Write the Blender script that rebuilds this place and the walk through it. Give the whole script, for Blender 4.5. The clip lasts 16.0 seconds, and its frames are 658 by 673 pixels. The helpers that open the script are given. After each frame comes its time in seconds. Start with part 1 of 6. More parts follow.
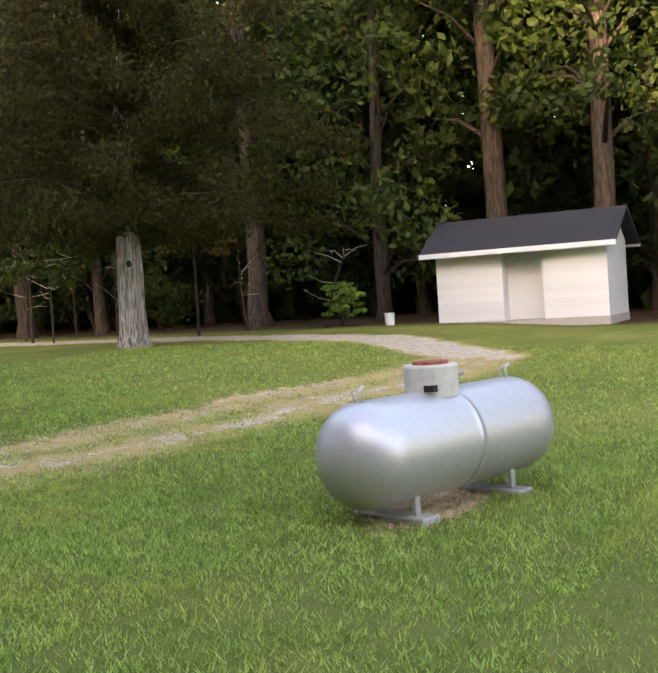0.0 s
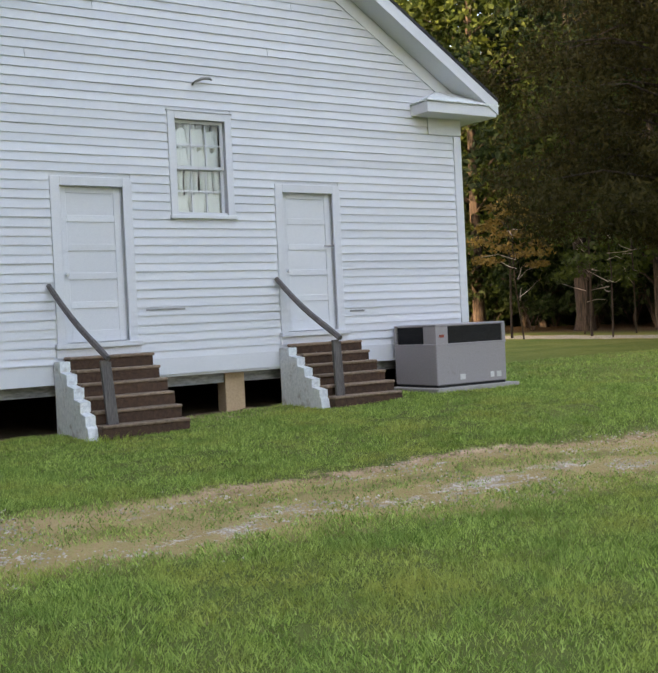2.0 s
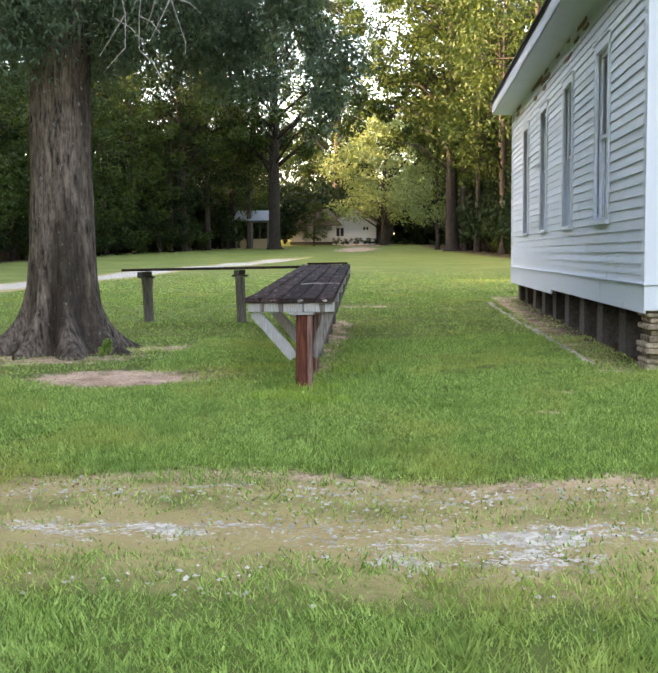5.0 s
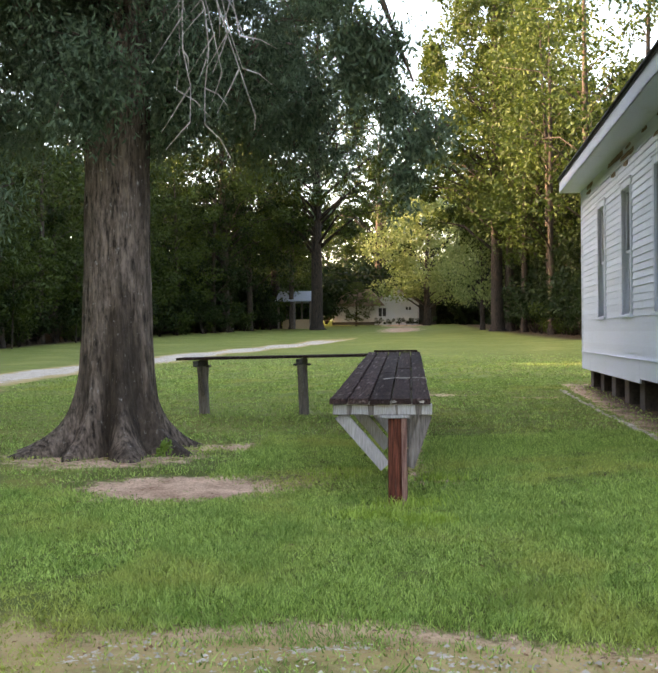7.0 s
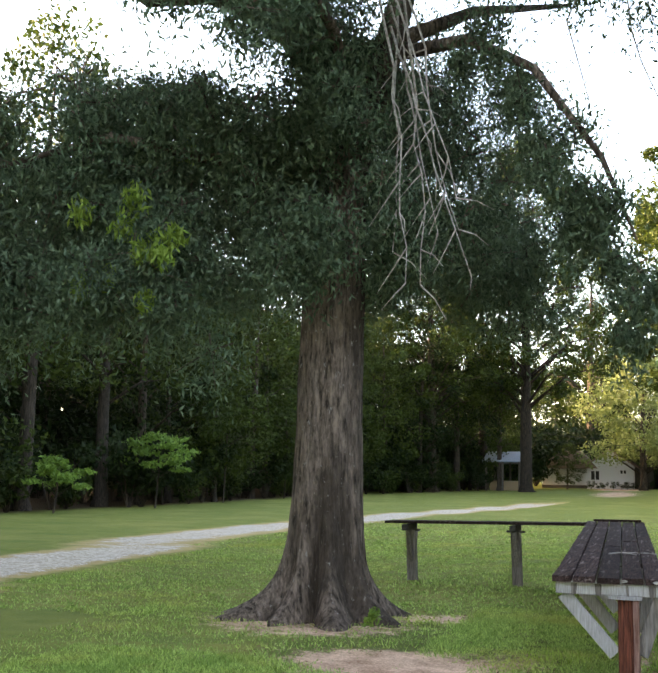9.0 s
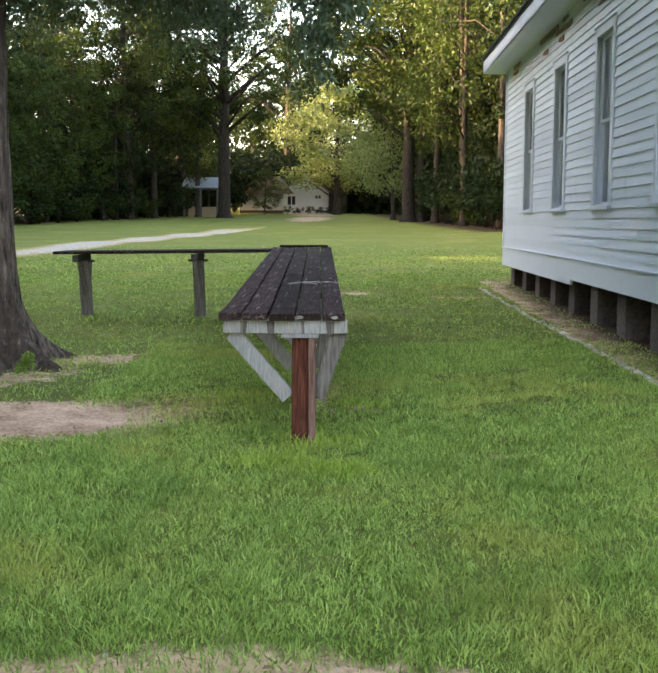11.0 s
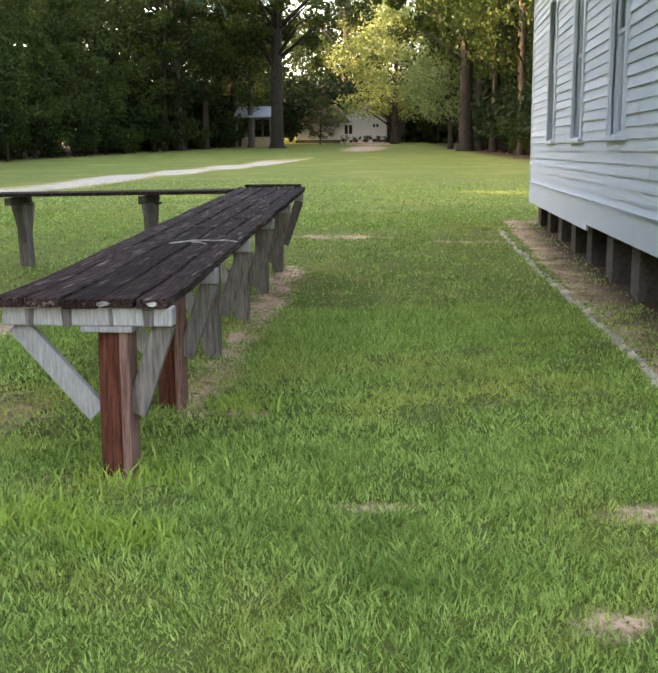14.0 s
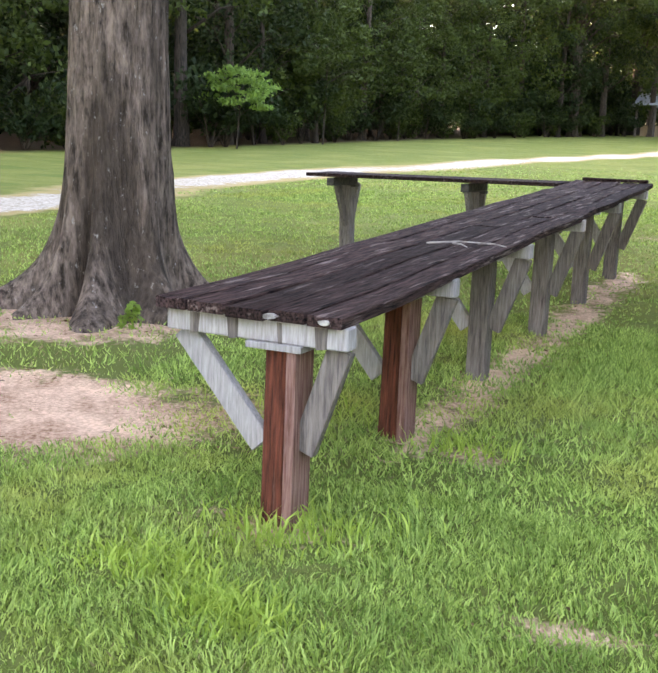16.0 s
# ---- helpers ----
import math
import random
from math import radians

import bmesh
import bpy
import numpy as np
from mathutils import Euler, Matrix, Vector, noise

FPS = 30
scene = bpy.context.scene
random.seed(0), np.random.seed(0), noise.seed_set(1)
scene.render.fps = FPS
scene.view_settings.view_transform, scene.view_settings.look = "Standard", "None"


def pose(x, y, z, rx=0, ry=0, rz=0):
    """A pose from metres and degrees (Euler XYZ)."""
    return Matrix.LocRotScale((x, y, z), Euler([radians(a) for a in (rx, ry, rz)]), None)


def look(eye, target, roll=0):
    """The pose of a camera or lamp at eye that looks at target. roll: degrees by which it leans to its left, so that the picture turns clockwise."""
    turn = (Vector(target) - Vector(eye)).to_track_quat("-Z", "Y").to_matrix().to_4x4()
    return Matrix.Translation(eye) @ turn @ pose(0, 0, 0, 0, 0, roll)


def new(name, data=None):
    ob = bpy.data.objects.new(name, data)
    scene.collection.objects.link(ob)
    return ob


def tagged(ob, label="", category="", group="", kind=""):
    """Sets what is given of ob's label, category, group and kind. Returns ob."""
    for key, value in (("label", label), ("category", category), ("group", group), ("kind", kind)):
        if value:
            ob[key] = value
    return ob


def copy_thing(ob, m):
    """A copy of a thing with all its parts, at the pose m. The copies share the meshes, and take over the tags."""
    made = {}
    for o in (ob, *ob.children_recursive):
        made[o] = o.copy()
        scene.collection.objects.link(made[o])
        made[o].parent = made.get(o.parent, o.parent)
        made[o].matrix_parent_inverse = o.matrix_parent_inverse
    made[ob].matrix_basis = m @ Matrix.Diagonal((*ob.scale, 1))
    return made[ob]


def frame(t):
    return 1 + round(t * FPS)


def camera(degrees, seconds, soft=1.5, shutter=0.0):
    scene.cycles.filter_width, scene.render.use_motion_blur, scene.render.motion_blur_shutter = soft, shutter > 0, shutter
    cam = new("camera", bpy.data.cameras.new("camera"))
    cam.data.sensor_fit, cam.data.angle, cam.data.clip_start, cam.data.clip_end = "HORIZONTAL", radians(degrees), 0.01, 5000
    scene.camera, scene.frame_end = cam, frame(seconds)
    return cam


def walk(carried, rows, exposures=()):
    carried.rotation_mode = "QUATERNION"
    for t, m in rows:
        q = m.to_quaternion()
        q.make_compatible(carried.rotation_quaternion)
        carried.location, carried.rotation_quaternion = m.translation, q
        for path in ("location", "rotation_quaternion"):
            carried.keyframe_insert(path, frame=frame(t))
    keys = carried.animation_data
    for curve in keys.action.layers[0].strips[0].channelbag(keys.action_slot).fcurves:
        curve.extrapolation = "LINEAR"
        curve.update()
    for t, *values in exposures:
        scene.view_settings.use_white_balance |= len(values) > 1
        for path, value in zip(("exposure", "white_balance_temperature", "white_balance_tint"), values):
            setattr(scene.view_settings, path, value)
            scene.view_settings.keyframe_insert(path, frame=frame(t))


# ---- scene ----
SECONDS = 16.0
PATH = [
    (0, (-2.220, -13.000, 1.159), (1.341, -11.182, 1.016), -3.77),
    (0.5, (-2.329, -13.014, 1.219), (0.810, -10.547, 0.976), -2.14),
    (1, (-2.204, -12.965, 1.233), (0.523, -10.044, 1.041), -2.27),
    (1.5, (-2.091, -12.833, 1.236), (0.309, -9.638, 1.073), -2.31),
    (2, (-2.059, -12.608, 1.206), (0.136, -9.265, 1.154), -2.78),
    (2.5, (-2.058, -12.256, 1.163), (-0.289, -8.669, 1.192), -3.71),
    (3, (-2.152, -11.949, 1.142), (-0.773, -8.194, 1.141), -3.66),
    (3.5, (-2.180, -11.587, 1.129), (-1.163, -7.719, 1.036), -2.75),
    (4, (-2.222, -11.260, 1.106), (-1.755, -7.290, 0.954), -1.46),
    (4.5, (-2.302, -10.897, 1.100), (-2.373, -6.908, 0.810), 0.34),
    (4.7, (-2.309, -10.769, 1.130), (-2.585, -6.791, 0.812), -0.10),
    (6.8, (-2.867, -9.390, 1.281), (-3.241, -5.409, 1.148), -0.68),
    (7, (-2.905, -9.372, 1.306), (-3.357, -5.397, 1.293), -0.53),
    (7.5, (-2.946, -9.329, 1.374), (-3.711, -5.430, 1.840), 0.19),
    (8, (-2.951, -9.353, 1.383), (-3.927, -5.583, 2.297), 0.32),
    (8.5, (-2.997, -9.289, 1.387), (-4.176, -5.563, 2.238), 0.69),
    (9, (-3.036, -9.101, 1.363), (-4.248, -5.334, 1.949), 1.13),
    (9.5, (-3.024, -8.745, 1.351), (-4.095, -4.899, 1.602), 0.55),
    (10, (-3.068, -8.346, 1.330), (-3.800, -4.415, 1.240), -0.16),
    (10.2, (-3.090, -8.191, 1.352), (-3.662, -4.235, 1.198), -0.31),
    (12.3, (-2.549, -6.846, 1.374), (-2.408, -2.947, 0.489), 1.83),
    (12.5, (-2.487, -6.696, 1.379), (-2.392, -2.805, 0.458), 1.70),
    (13, (-2.320, -6.247, 1.383), (-2.472, -2.365, 0.429), 0.95),
    (13.5, (-2.102, -5.973, 1.400), (-2.407, -2.072, 0.569), 0.27),
    (14, (-1.892, -5.591, 1.433), (-2.253, -1.670, 0.730), -0.25),
    (14.5, (-1.735, -5.268, 1.436), (-2.072, -1.338, 0.769), -0.04),
    (15, (-1.591, -4.972, 1.464), (-2.117, -1.043, 0.927), -0.18),
    (15.5, (-1.489, -4.621, 1.448), (-2.623, -0.830, 0.864), 0.67),
    (16, (-1.448, -4.372, 1.449), (-3.178, -0.852, 0.666), 2.13),
]
cam = camera(35.0, SECONDS, soft=1.9)
walk(cam, [(t, look(e, g, r)) for t, e, g, r in PATH], exposures=[
    (0, 3.35, 8700, 24), (0.5, 3.65, 8900, 26), (1.0, 3.85, 8900, 26), (1.5, 3.2, 8600, 25), (2.5, 3.0, 8300, 22), (3, 3.05, 7900, 21), (3.5, 3.1, 7900, 21), (4, 3.3, 7900, 19),
    (4.5, 3.8, 8100, 21), (5, 3.75, 8100, 21), (7, 3.45, 8200, 23), (7.5, 3.2, 8200, 22), (8, 3.6, 8300, 21), (9, 3.5, 8200, 19), (10, 3.55, 8100, 18), (12.5, 3.55, 8200, 18), (13, 3.6, 8000, 16), (14.5, 3.75, 8700, 25), (15.5, 3.8, 8900, 31), (16, 4.4, 8200, 28)])

# ---- world and sun ----
SUN_AZ, SUN_EL = radians(268), radians(15)      # compass-like: direction the light comes from, measured from +y towards +x
world = bpy.data.worlds.new("world")
scene.world = world
world.use_nodes = True
wn = world.node_tree
wn.nodes.clear()
sky = wn.nodes.new("ShaderNodeTexSky")
sky.sky_type, sky.sun_disc, sky.sun_elevation, sky.sun_rotation = "NISHITA", False, SUN_EL, SUN_AZ
sky.air_density, sky.dust_density, sky.ozone_density = 1.0, 1.8, 1.0
bg = wn.nodes.new("ShaderNodeBackground")
bg.inputs["Strength"].default_value = 0.15
wo = wn.nodes.new("ShaderNodeOutputWorld")
wn.links.new(sky.outputs[0], bg.inputs[0])
wn.links.new(bg.outputs[0], wo.inputs[0])
sun_from = Vector((math.sin(SUN_AZ) * math.cos(SUN_EL), math.cos(SUN_AZ) * math.cos(SUN_EL), math.sin(SUN_EL)))
sun = new("sun", bpy.data.lights.new("sun", "SUN"))
sun.data.energy, sun.data.angle, sun.data.color = 2.2, radians(0.6), (1.0, 0.8, 0.55)
sun.matrix_world = look(sun_from * 80, (0, 0, 0))


# ---- materials ----
def material(name):
    m = bpy.data.materials.new(name)
    m.use_nodes = True
    nt = m.node_tree
    return m, nt, nt.nodes["Principled BSDF"]


def mixed(nt, a, b, fac, kind="MIX"):
    n = nt.nodes.new("ShaderNodeMix")
    n.data_type, n.blend_type = "RGBA", kind
    for value, slot in ((fac, 0), (a, 6), (b, 7)):
        if hasattr(value, "links"):
            nt.links.new(value, n.inputs[slot])
        else:
            n.inputs[slot].default_value = value
    return n.outputs[2]


def noise_node(nt, scale, detail=4, rough=0.6, stretch=None, coords="Object"):
    tc = nt.nodes.new("ShaderNodeTexCoord")
    out = tc.outputs[coords]
    if stretch:
        mp = nt.nodes.new("ShaderNodeMapping")
        mp.inputs["Scale"].default_value = stretch
        nt.links.new(out, mp.inputs[0])
        out = mp.outputs[0]
    n = nt.nodes.new("ShaderNodeTexNoise")
    n.inputs["Scale"].default_value, n.inputs["Detail"].default_value, n.inputs["Roughness"].default_value = scale, detail, rough
    nt.links.new(out, n.inputs["Vector"])
    return n.outputs["Fac"]


def ramp(nt, fac, *stops):
    n = nt.nodes.new("ShaderNodeValToRGB")
    els = n.color_ramp.elements
    while len(els) < len(stops):
        els.new(0.5)
    for e, (p, c) in zip(els, stops):
        e.position = p
        e.color = (c, c, c, 1) if isinstance(c, (int, float)) else (*c, 1)
    nt.links.new(fac, n.inputs[0])
    return n.outputs[0]


def maths(nt, op, a, b=0.0, clamp=False):
    n = nt.nodes.new("ShaderNodeMath")
    n.operation, n.use_clamp = op, clamp
    for k, v in enumerate((a, b)):
        if hasattr(v, "links"):
            nt.links.new(v, n.inputs[k])
        else:
            n.inputs[k].default_value = v
    return n.outputs[0]


def bump(nt, p, height, strength=0.3, distance=0.01):
    n = nt.nodes.new("ShaderNodeBump")
    n.inputs["Strength"].default_value, n.inputs["Distance"].default_value = strength, distance
    nt.links.new(height, n.inputs["Height"])
    nt.links.new(n.outputs[0], p.inputs["Normal"])


def surface(name, dark, light, rough=0.7, grain=30, stains=2.0, stain_colour=None, stain_from=0.6, stretch=None, metal=0.0, spec=0.35, bumps=0.3, depth=0.01, vary=0.15, coords="Object", stain_max=0.8, streaks=False, soft=0.11):
    """A worn surface: fine grain between two colours, large stains, relief."""
    m, nt, p = material(name)
    fine = noise_node(nt, grain, 6, 0.65, stretch, coords)
    col = mixed(nt, (*dark, 1), (*light, 1), ramp(nt, fine, (0.5 - soft, 0.0), (0.5 + soft, 1.0)))
    if stain_colour:
        big = noise_node(nt, stains, 6, 0.7, tuple(0.45 * v for v in stretch) if stretch and streaks else None, coords)
        col = mixed(nt, col, (*stain_colour, 1), ramp(nt, big, (stain_from, 0.0), (stain_from + 0.15, stain_max)))
    oi = nt.nodes.new("ShaderNodeObjectInfo")
    v = maths(nt, "ADD", maths(nt, "MULTIPLY", oi.outputs["Random"], 2 * vary), 1 - vary)
    cc = nt.nodes.new("ShaderNodeCombineColor")
    for k in range(3):
        nt.links.new(v, cc.inputs[k])
    col = mixed(nt, col, cc.outputs[0], 1.0, "MULTIPLY")
    nt.links.new(col, p.inputs["Base Color"])
    nt.links.new(maths(nt, "ADD", maths(nt, "MULTIPLY", fine, 0.25), rough - 0.12, True), p.inputs["Roughness"])
    p.inputs["Metallic"].default_value = metal
    p.inputs["Specular IOR Level"].default_value = spec
    bump(nt, p, fine, bumps, depth)
    return m


def foliage(name, dark, light, translucent=0.35, spec=0.3):
    m, nt, p = material(name)
    geo = nt.nodes.new("ShaderNodeNewGeometry")
    oi = nt.nodes.new("ShaderNodeObjectInfo")
    col = mixed(nt, (*dark, 1), (*light, 1), geo.outputs["Random Per Island"])
    col = mixed(nt, col, (light[0] * 1.25, light[1] * 1.1, light[2] * 0.7, 1), maths(nt, "MULTIPLY", oi.outputs["Random"], 0.25))
    nt.links.new(col, p.inputs["Base Color"])
    p.inputs["Roughness"].default_value = 0.55
    p.inputs["Specular IOR Level"].default_value = spec
    tr = nt.nodes.new("ShaderNodeBsdfTranslucent")
    nt.links.new(col, tr.inputs[0])
    mx = nt.nodes.new("ShaderNodeMixShader")
    mx.inputs[0].default_value = translucent
    nt.links.new(p.outputs[0], mx.inputs[1])
    nt.links.new(tr.outputs[0], mx.inputs[2])
    nt.links.new(mx.outputs[0], nt.nodes["Material Output"].inputs[0])
    return m


PAINT = surface("white_paint", (0.57, 0.595, 0.63), (0.66, 0.68, 0.71), 0.5, 60, 2.5, (0.42, 0.45, 0.44), 0.66, (1, 1, 4), vary=0.05, bumps=0.15, depth=0.004, stain_max=0.35)
PAINT_OLD = surface("weathered_white_paint", (0.53, 0.59, 0.67), (0.65, 0.71, 0.79), 0.55, 50, 1.6, (0.3, 0.36, 0.33), 0.58, (1, 1, 4), vary=0.07, bumps=0.2, depth=0.005, stain_max=0.45)
PAINT_CHIPPED = surface("chipped_white_paint_on_concrete", (0.6, 0.65, 0.66), (0.76, 0.8, 0.8), 0.7, 25, 3.5, (0.22, 0.17, 0.13), 0.56, vary=0.05, bumps=0.5, depth=0.01)
BARE = surface("bare_grey_board", (0.16, 0.16, 0.16), (0.3, 0.3, 0.3), 0.8, 40, stretch=(0.2, 1, 1))
STEP = surface("old_brown_concrete", (0.035, 0.019, 0.013), (0.11, 0.062, 0.04), 0.9, 22, 9, (0.26, 0.2, 0.15), 0.68, vary=0.2, bumps=0.8, depth=0.02, soft=0.24)
TREAD = surface("pale_worn_tread", (0.15, 0.1, 0.066), (0.31, 0.225, 0.165), 0.9, 22, 6, (0.12, 0.08, 0.05), 0.6, vary=0.15, bumps=0.6, depth=0.015, soft=0.24)
STONE = surface("field_stone", (0.16, 0.12, 0.08), (0.38, 0.3, 0.21), 0.85, 14, 3, (0.1, 0.08, 0.06), 0.6, vary=0.25, bumps=0.8, depth=0.02)
BLOCK = surface("tan_block", (0.36, 0.25, 0.15), (0.5, 0.37, 0.24), 0.9, 40, 4, (0.25, 0.18, 0.12), 0.62, vary=0.1, bumps=0.5, soft=0.24)
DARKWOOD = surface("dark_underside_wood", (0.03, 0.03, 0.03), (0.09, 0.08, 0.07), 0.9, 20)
GREYWOOD = surface("grey_weathered_wood", (0.06, 0.05, 0.045), (0.24, 0.205, 0.18), 0.85, 12, 3, (0.06, 0.05, 0.05), 0.6, (6, 6, 0.5), streaks=True, spec=0.15, vary=0.25, bumps=0.7, soft=0.2)
PALEWOOD = surface("pale_weathered_wood", (0.22, 0.2, 0.19), (0.46, 0.43, 0.41), 0.8, 14, 3, (0.12, 0.1, 0.09), 0.6, (6, 6, 0.6), vary=0.18, bumps=0.6, soft=0.2)
TABLEWOOD = surface("dark_purple_brown_weathered_plank", (0.006, 0.003, 0.003), (0.085, 0.05, 0.044), 0.85, 9, 7.0, (0.36, 0.28, 0.255), 0.56, (9, 0.6, 9), streaks=True, spec=0.08, vary=0.35, bumps=1.0, depth=0.015, soft=0.13)
REDWOOD = surface("red_brown_stained_post", (0.02, 0.005, 0.003), (0.23, 0.07, 0.042), 0.7, 10, 5, (0.34, 0.22, 0.18), 0.6, (7, 7, 0.5), streaks=True, spec=0.15, vary=0.15, bumps=0.9, depth=0.012, soft=0.2)
FADEDRED = surface("faded_red_grey_wood", (0.09, 0.03, 0.02), (0.36, 0.21, 0.17), 0.8, 10, 4, (0.2, 0.08, 0.055), 0.58, (7, 7, 0.5), streaks=True, spec=0.15, bumps=0.9, depth=0.012, soft=0.2)
PIER_DARK = surface("dark_mottled_block", (0.035, 0.03, 0.027), (0.13, 0.115, 0.1), 0.92, 16, 3, (0.2, 0.17, 0.14), 0.64, vary=0.3, bumps=0.6, soft=0.22)
PALESTONE = surface("pale_limestone", (0.34, 0.28, 0.2), (0.66, 0.58, 0.46), 0.9, 14, 5, (0.2, 0.16, 0.1), 0.6, vary=0.25, bumps=0.8, soft=0.2)
RAILWOOD = surface("grey_handrail_wood", (0.055, 0.05, 0.05), (0.17, 0.155, 0.15), 0.75, 10, 3, (0.03, 0.03, 0.03), 0.6, (7, 7, 0.8), vary=0.1, bumps=0.5, soft=0.2)
SHINGLE = surface("charcoal_shingle", (0.012, 0.013, 0.018), (0.045, 0.048, 0.06), 0.9, 60, 3, (0.09, 0.09, 0.1), 0.68, vary=0.2, bumps=0.6)
METAL_GREY = surface("grey_painted_sheet_metal", (0.31, 0.29, 0.3), (0.37, 0.35, 0.36), 0.5, 50, 3, (0.2, 0.18, 0.17), 0.62, vary=0.05, bumps=0.08, metal=0.15)
GRILLE = surface("black_coil_grille", (0.01, 0.01, 0.012), (0.04, 0.04, 0.045), 0.6, 60)
SILVER = surface("silver_tank_paint", (0.47, 0.47, 0.5), (0.54, 0.54, 0.57), 0.38, 18, 2.5, (0.3, 0.31, 0.3), 0.58, vary=0.0, bumps=0.1, depth=0.004, metal=0.55, stain_max=0.5, soft=0.24)
DOME = surface("cream_dome_paint", (0.48, 0.46, 0.42), (0.62, 0.6, 0.56), 0.5, 20, 5, (0.28, 0.09, 0.05), 0.64, vary=0.0, soft=0.24)
RUST = surface("rusty_red_lid", (0.22, 0.045, 0.03), (0.36, 0.1, 0.07), 0.75, 14, 5, (0.12, 0.04, 0.03), 0.6, vary=0.0)
CONCRETE = surface("grey_concrete", (0.28, 0.27, 0.25), (0.42, 0.4, 0.37), 0.9, 30, 3, (0.2, 0.18, 0.16), 0.6, vary=0.1, bumps=0.4, soft=0.24)
BLACK = surface("black_rubber", (0.008, 0.008, 0.008), (0.02, 0.02, 0.02), 0.7, 30)
LABEL = surface("pale_sticker", (0.55, 0.55, 0.55), (0.66, 0.66, 0.66), 0.5, 30, vary=0.1, soft=0.24)
CHIP = surface("grimy_old_paint", (0.16, 0.14, 0.12), (0.46, 0.43, 0.39), 0.8, 30, soft=0.12)
CURTAIN = surface("white_curtain", (0.7, 0.7, 0.68), (0.86, 0.86, 0.84), 0.9, 8, 3, (0.4, 0.4, 0.36), 0.6, (5, 5, 0.4), vary=0.1, soft=0.24)
def bark_material():
    """Furrowed oak bark: upright plates, dark damp stretches, pale lichen flecks."""
    m, nt, p = material("oak_bark")
    plates = noise_node(nt, 7, 5, 0.62, (2.6, 2.6, 0.5))
    fine = noise_node(nt, 26, 4, 0.7, (1.6, 1.6, 0.5))
    h = maths(nt, "ADD", maths(nt, "MULTIPLY", plates, 0.7), maths(nt, "MULTIPLY", fine, 0.3))
    col = mixed(nt, (0.025, 0.018, 0.013, 1), (0.255, 0.19, 0.15, 1), ramp(nt, h, (0.38, 0.0), (0.62, 1.0)))
    damp = noise_node(nt, 1.1, 4, 0.6, (1.3, 1.3, 0.32))
    col = mixed(nt, col, mixed(nt, col, (0.035, 0.025, 0.018, 1), 0.75), ramp(nt, damp, (0.48, 0.0), (0.58, 1.0)))
    lichen = noise_node(nt, 15, 4, 0.75, (1.2, 1.2, 0.7))
    col = mixed(nt, col, (0.42, 0.4, 0.37, 1), ramp(nt, lichen, (0.62, 0.0), (0.7, 0.6)))
    nt.links.new(col, p.inputs["Base Color"])
    p.inputs["Roughness"].default_value, p.inputs["Specular IOR Level"].default_value = 0.92, 0.2
    bump(nt, p, h, 1.0, 0.06)
    return m


BARK = bark_material()
BARK_FAR = surface("wood_edge_bark", (0.016, 0.012, 0.009), (0.075, 0.055, 0.04), 0.95, 6, 0.7, (0.11, 0.085, 0.065), 0.6, (3, 3, 0.4), vary=0.3, bumps=0.8, depth=0.04)
CEDAR_BARK = surface("pale_cedar_bark", (0.09, 0.075, 0.068), (0.46, 0.42, 0.39), 0.95, 7, 1.5, (0.16, 0.1, 0.07), 0.62, (4, 4, 0.3), vary=0.0, bumps=1.0, depth=0.05)
DEADTWIG = surface("dead_grey_twig", (0.2, 0.17, 0.15), (0.42, 0.37, 0.33), 0.9, 20, vary=0.1)
OAKLEAF = foliage("oak_leaf", (0.035, 0.075, 0.04), (0.15, 0.21, 0.125), 0.35)
OAKLEAF_NEW = foliage("young_oak_leaf", (0.15, 0.27, 0.04), (0.29, 0.41, 0.09), 0.4)
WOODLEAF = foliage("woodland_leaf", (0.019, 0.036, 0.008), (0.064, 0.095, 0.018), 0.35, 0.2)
# Darker copy of the woodland leaf: shade put into the colour.
WOODLEAF_SHADE = foliage("woodland_leaf_shade_in_colour", (0.008, 0.018, 0.006), (0.026, 0.044, 0.013), 0.25, 0.12)
PALELEAF = foliage("pale_yellow_green_leaf", (0.11, 0.16, 0.045), (0.25, 0.31, 0.115), 0.35)
CEDARLEAF = foliage("dark_cedar_needle", (0.009, 0.012, 0.004), (0.05, 0.045, 0.015), 0.25, 0.06)
# Brown leaves with the golden sun on them put into the colour.
SUNTINT_LEAF = foliage("sun_tinted_brown_leaf", (0.08, 0.055, 0.014), (0.24, 0.17, 0.045), 0.4)
WEED = foliage("yellow_green_weed_blade", (0.2, 0.33, 0.045), (0.46, 0.6, 0.13), 0.4)
LITTER = foliage("fallen_leaf", (0.09, 0.045, 0.02), (0.3, 0.17, 0.09), 0.1)
FERN = foliage("bright_weed_leaf", (0.09, 0.18, 0.03), (0.2, 0.32, 0.06), 0.35)
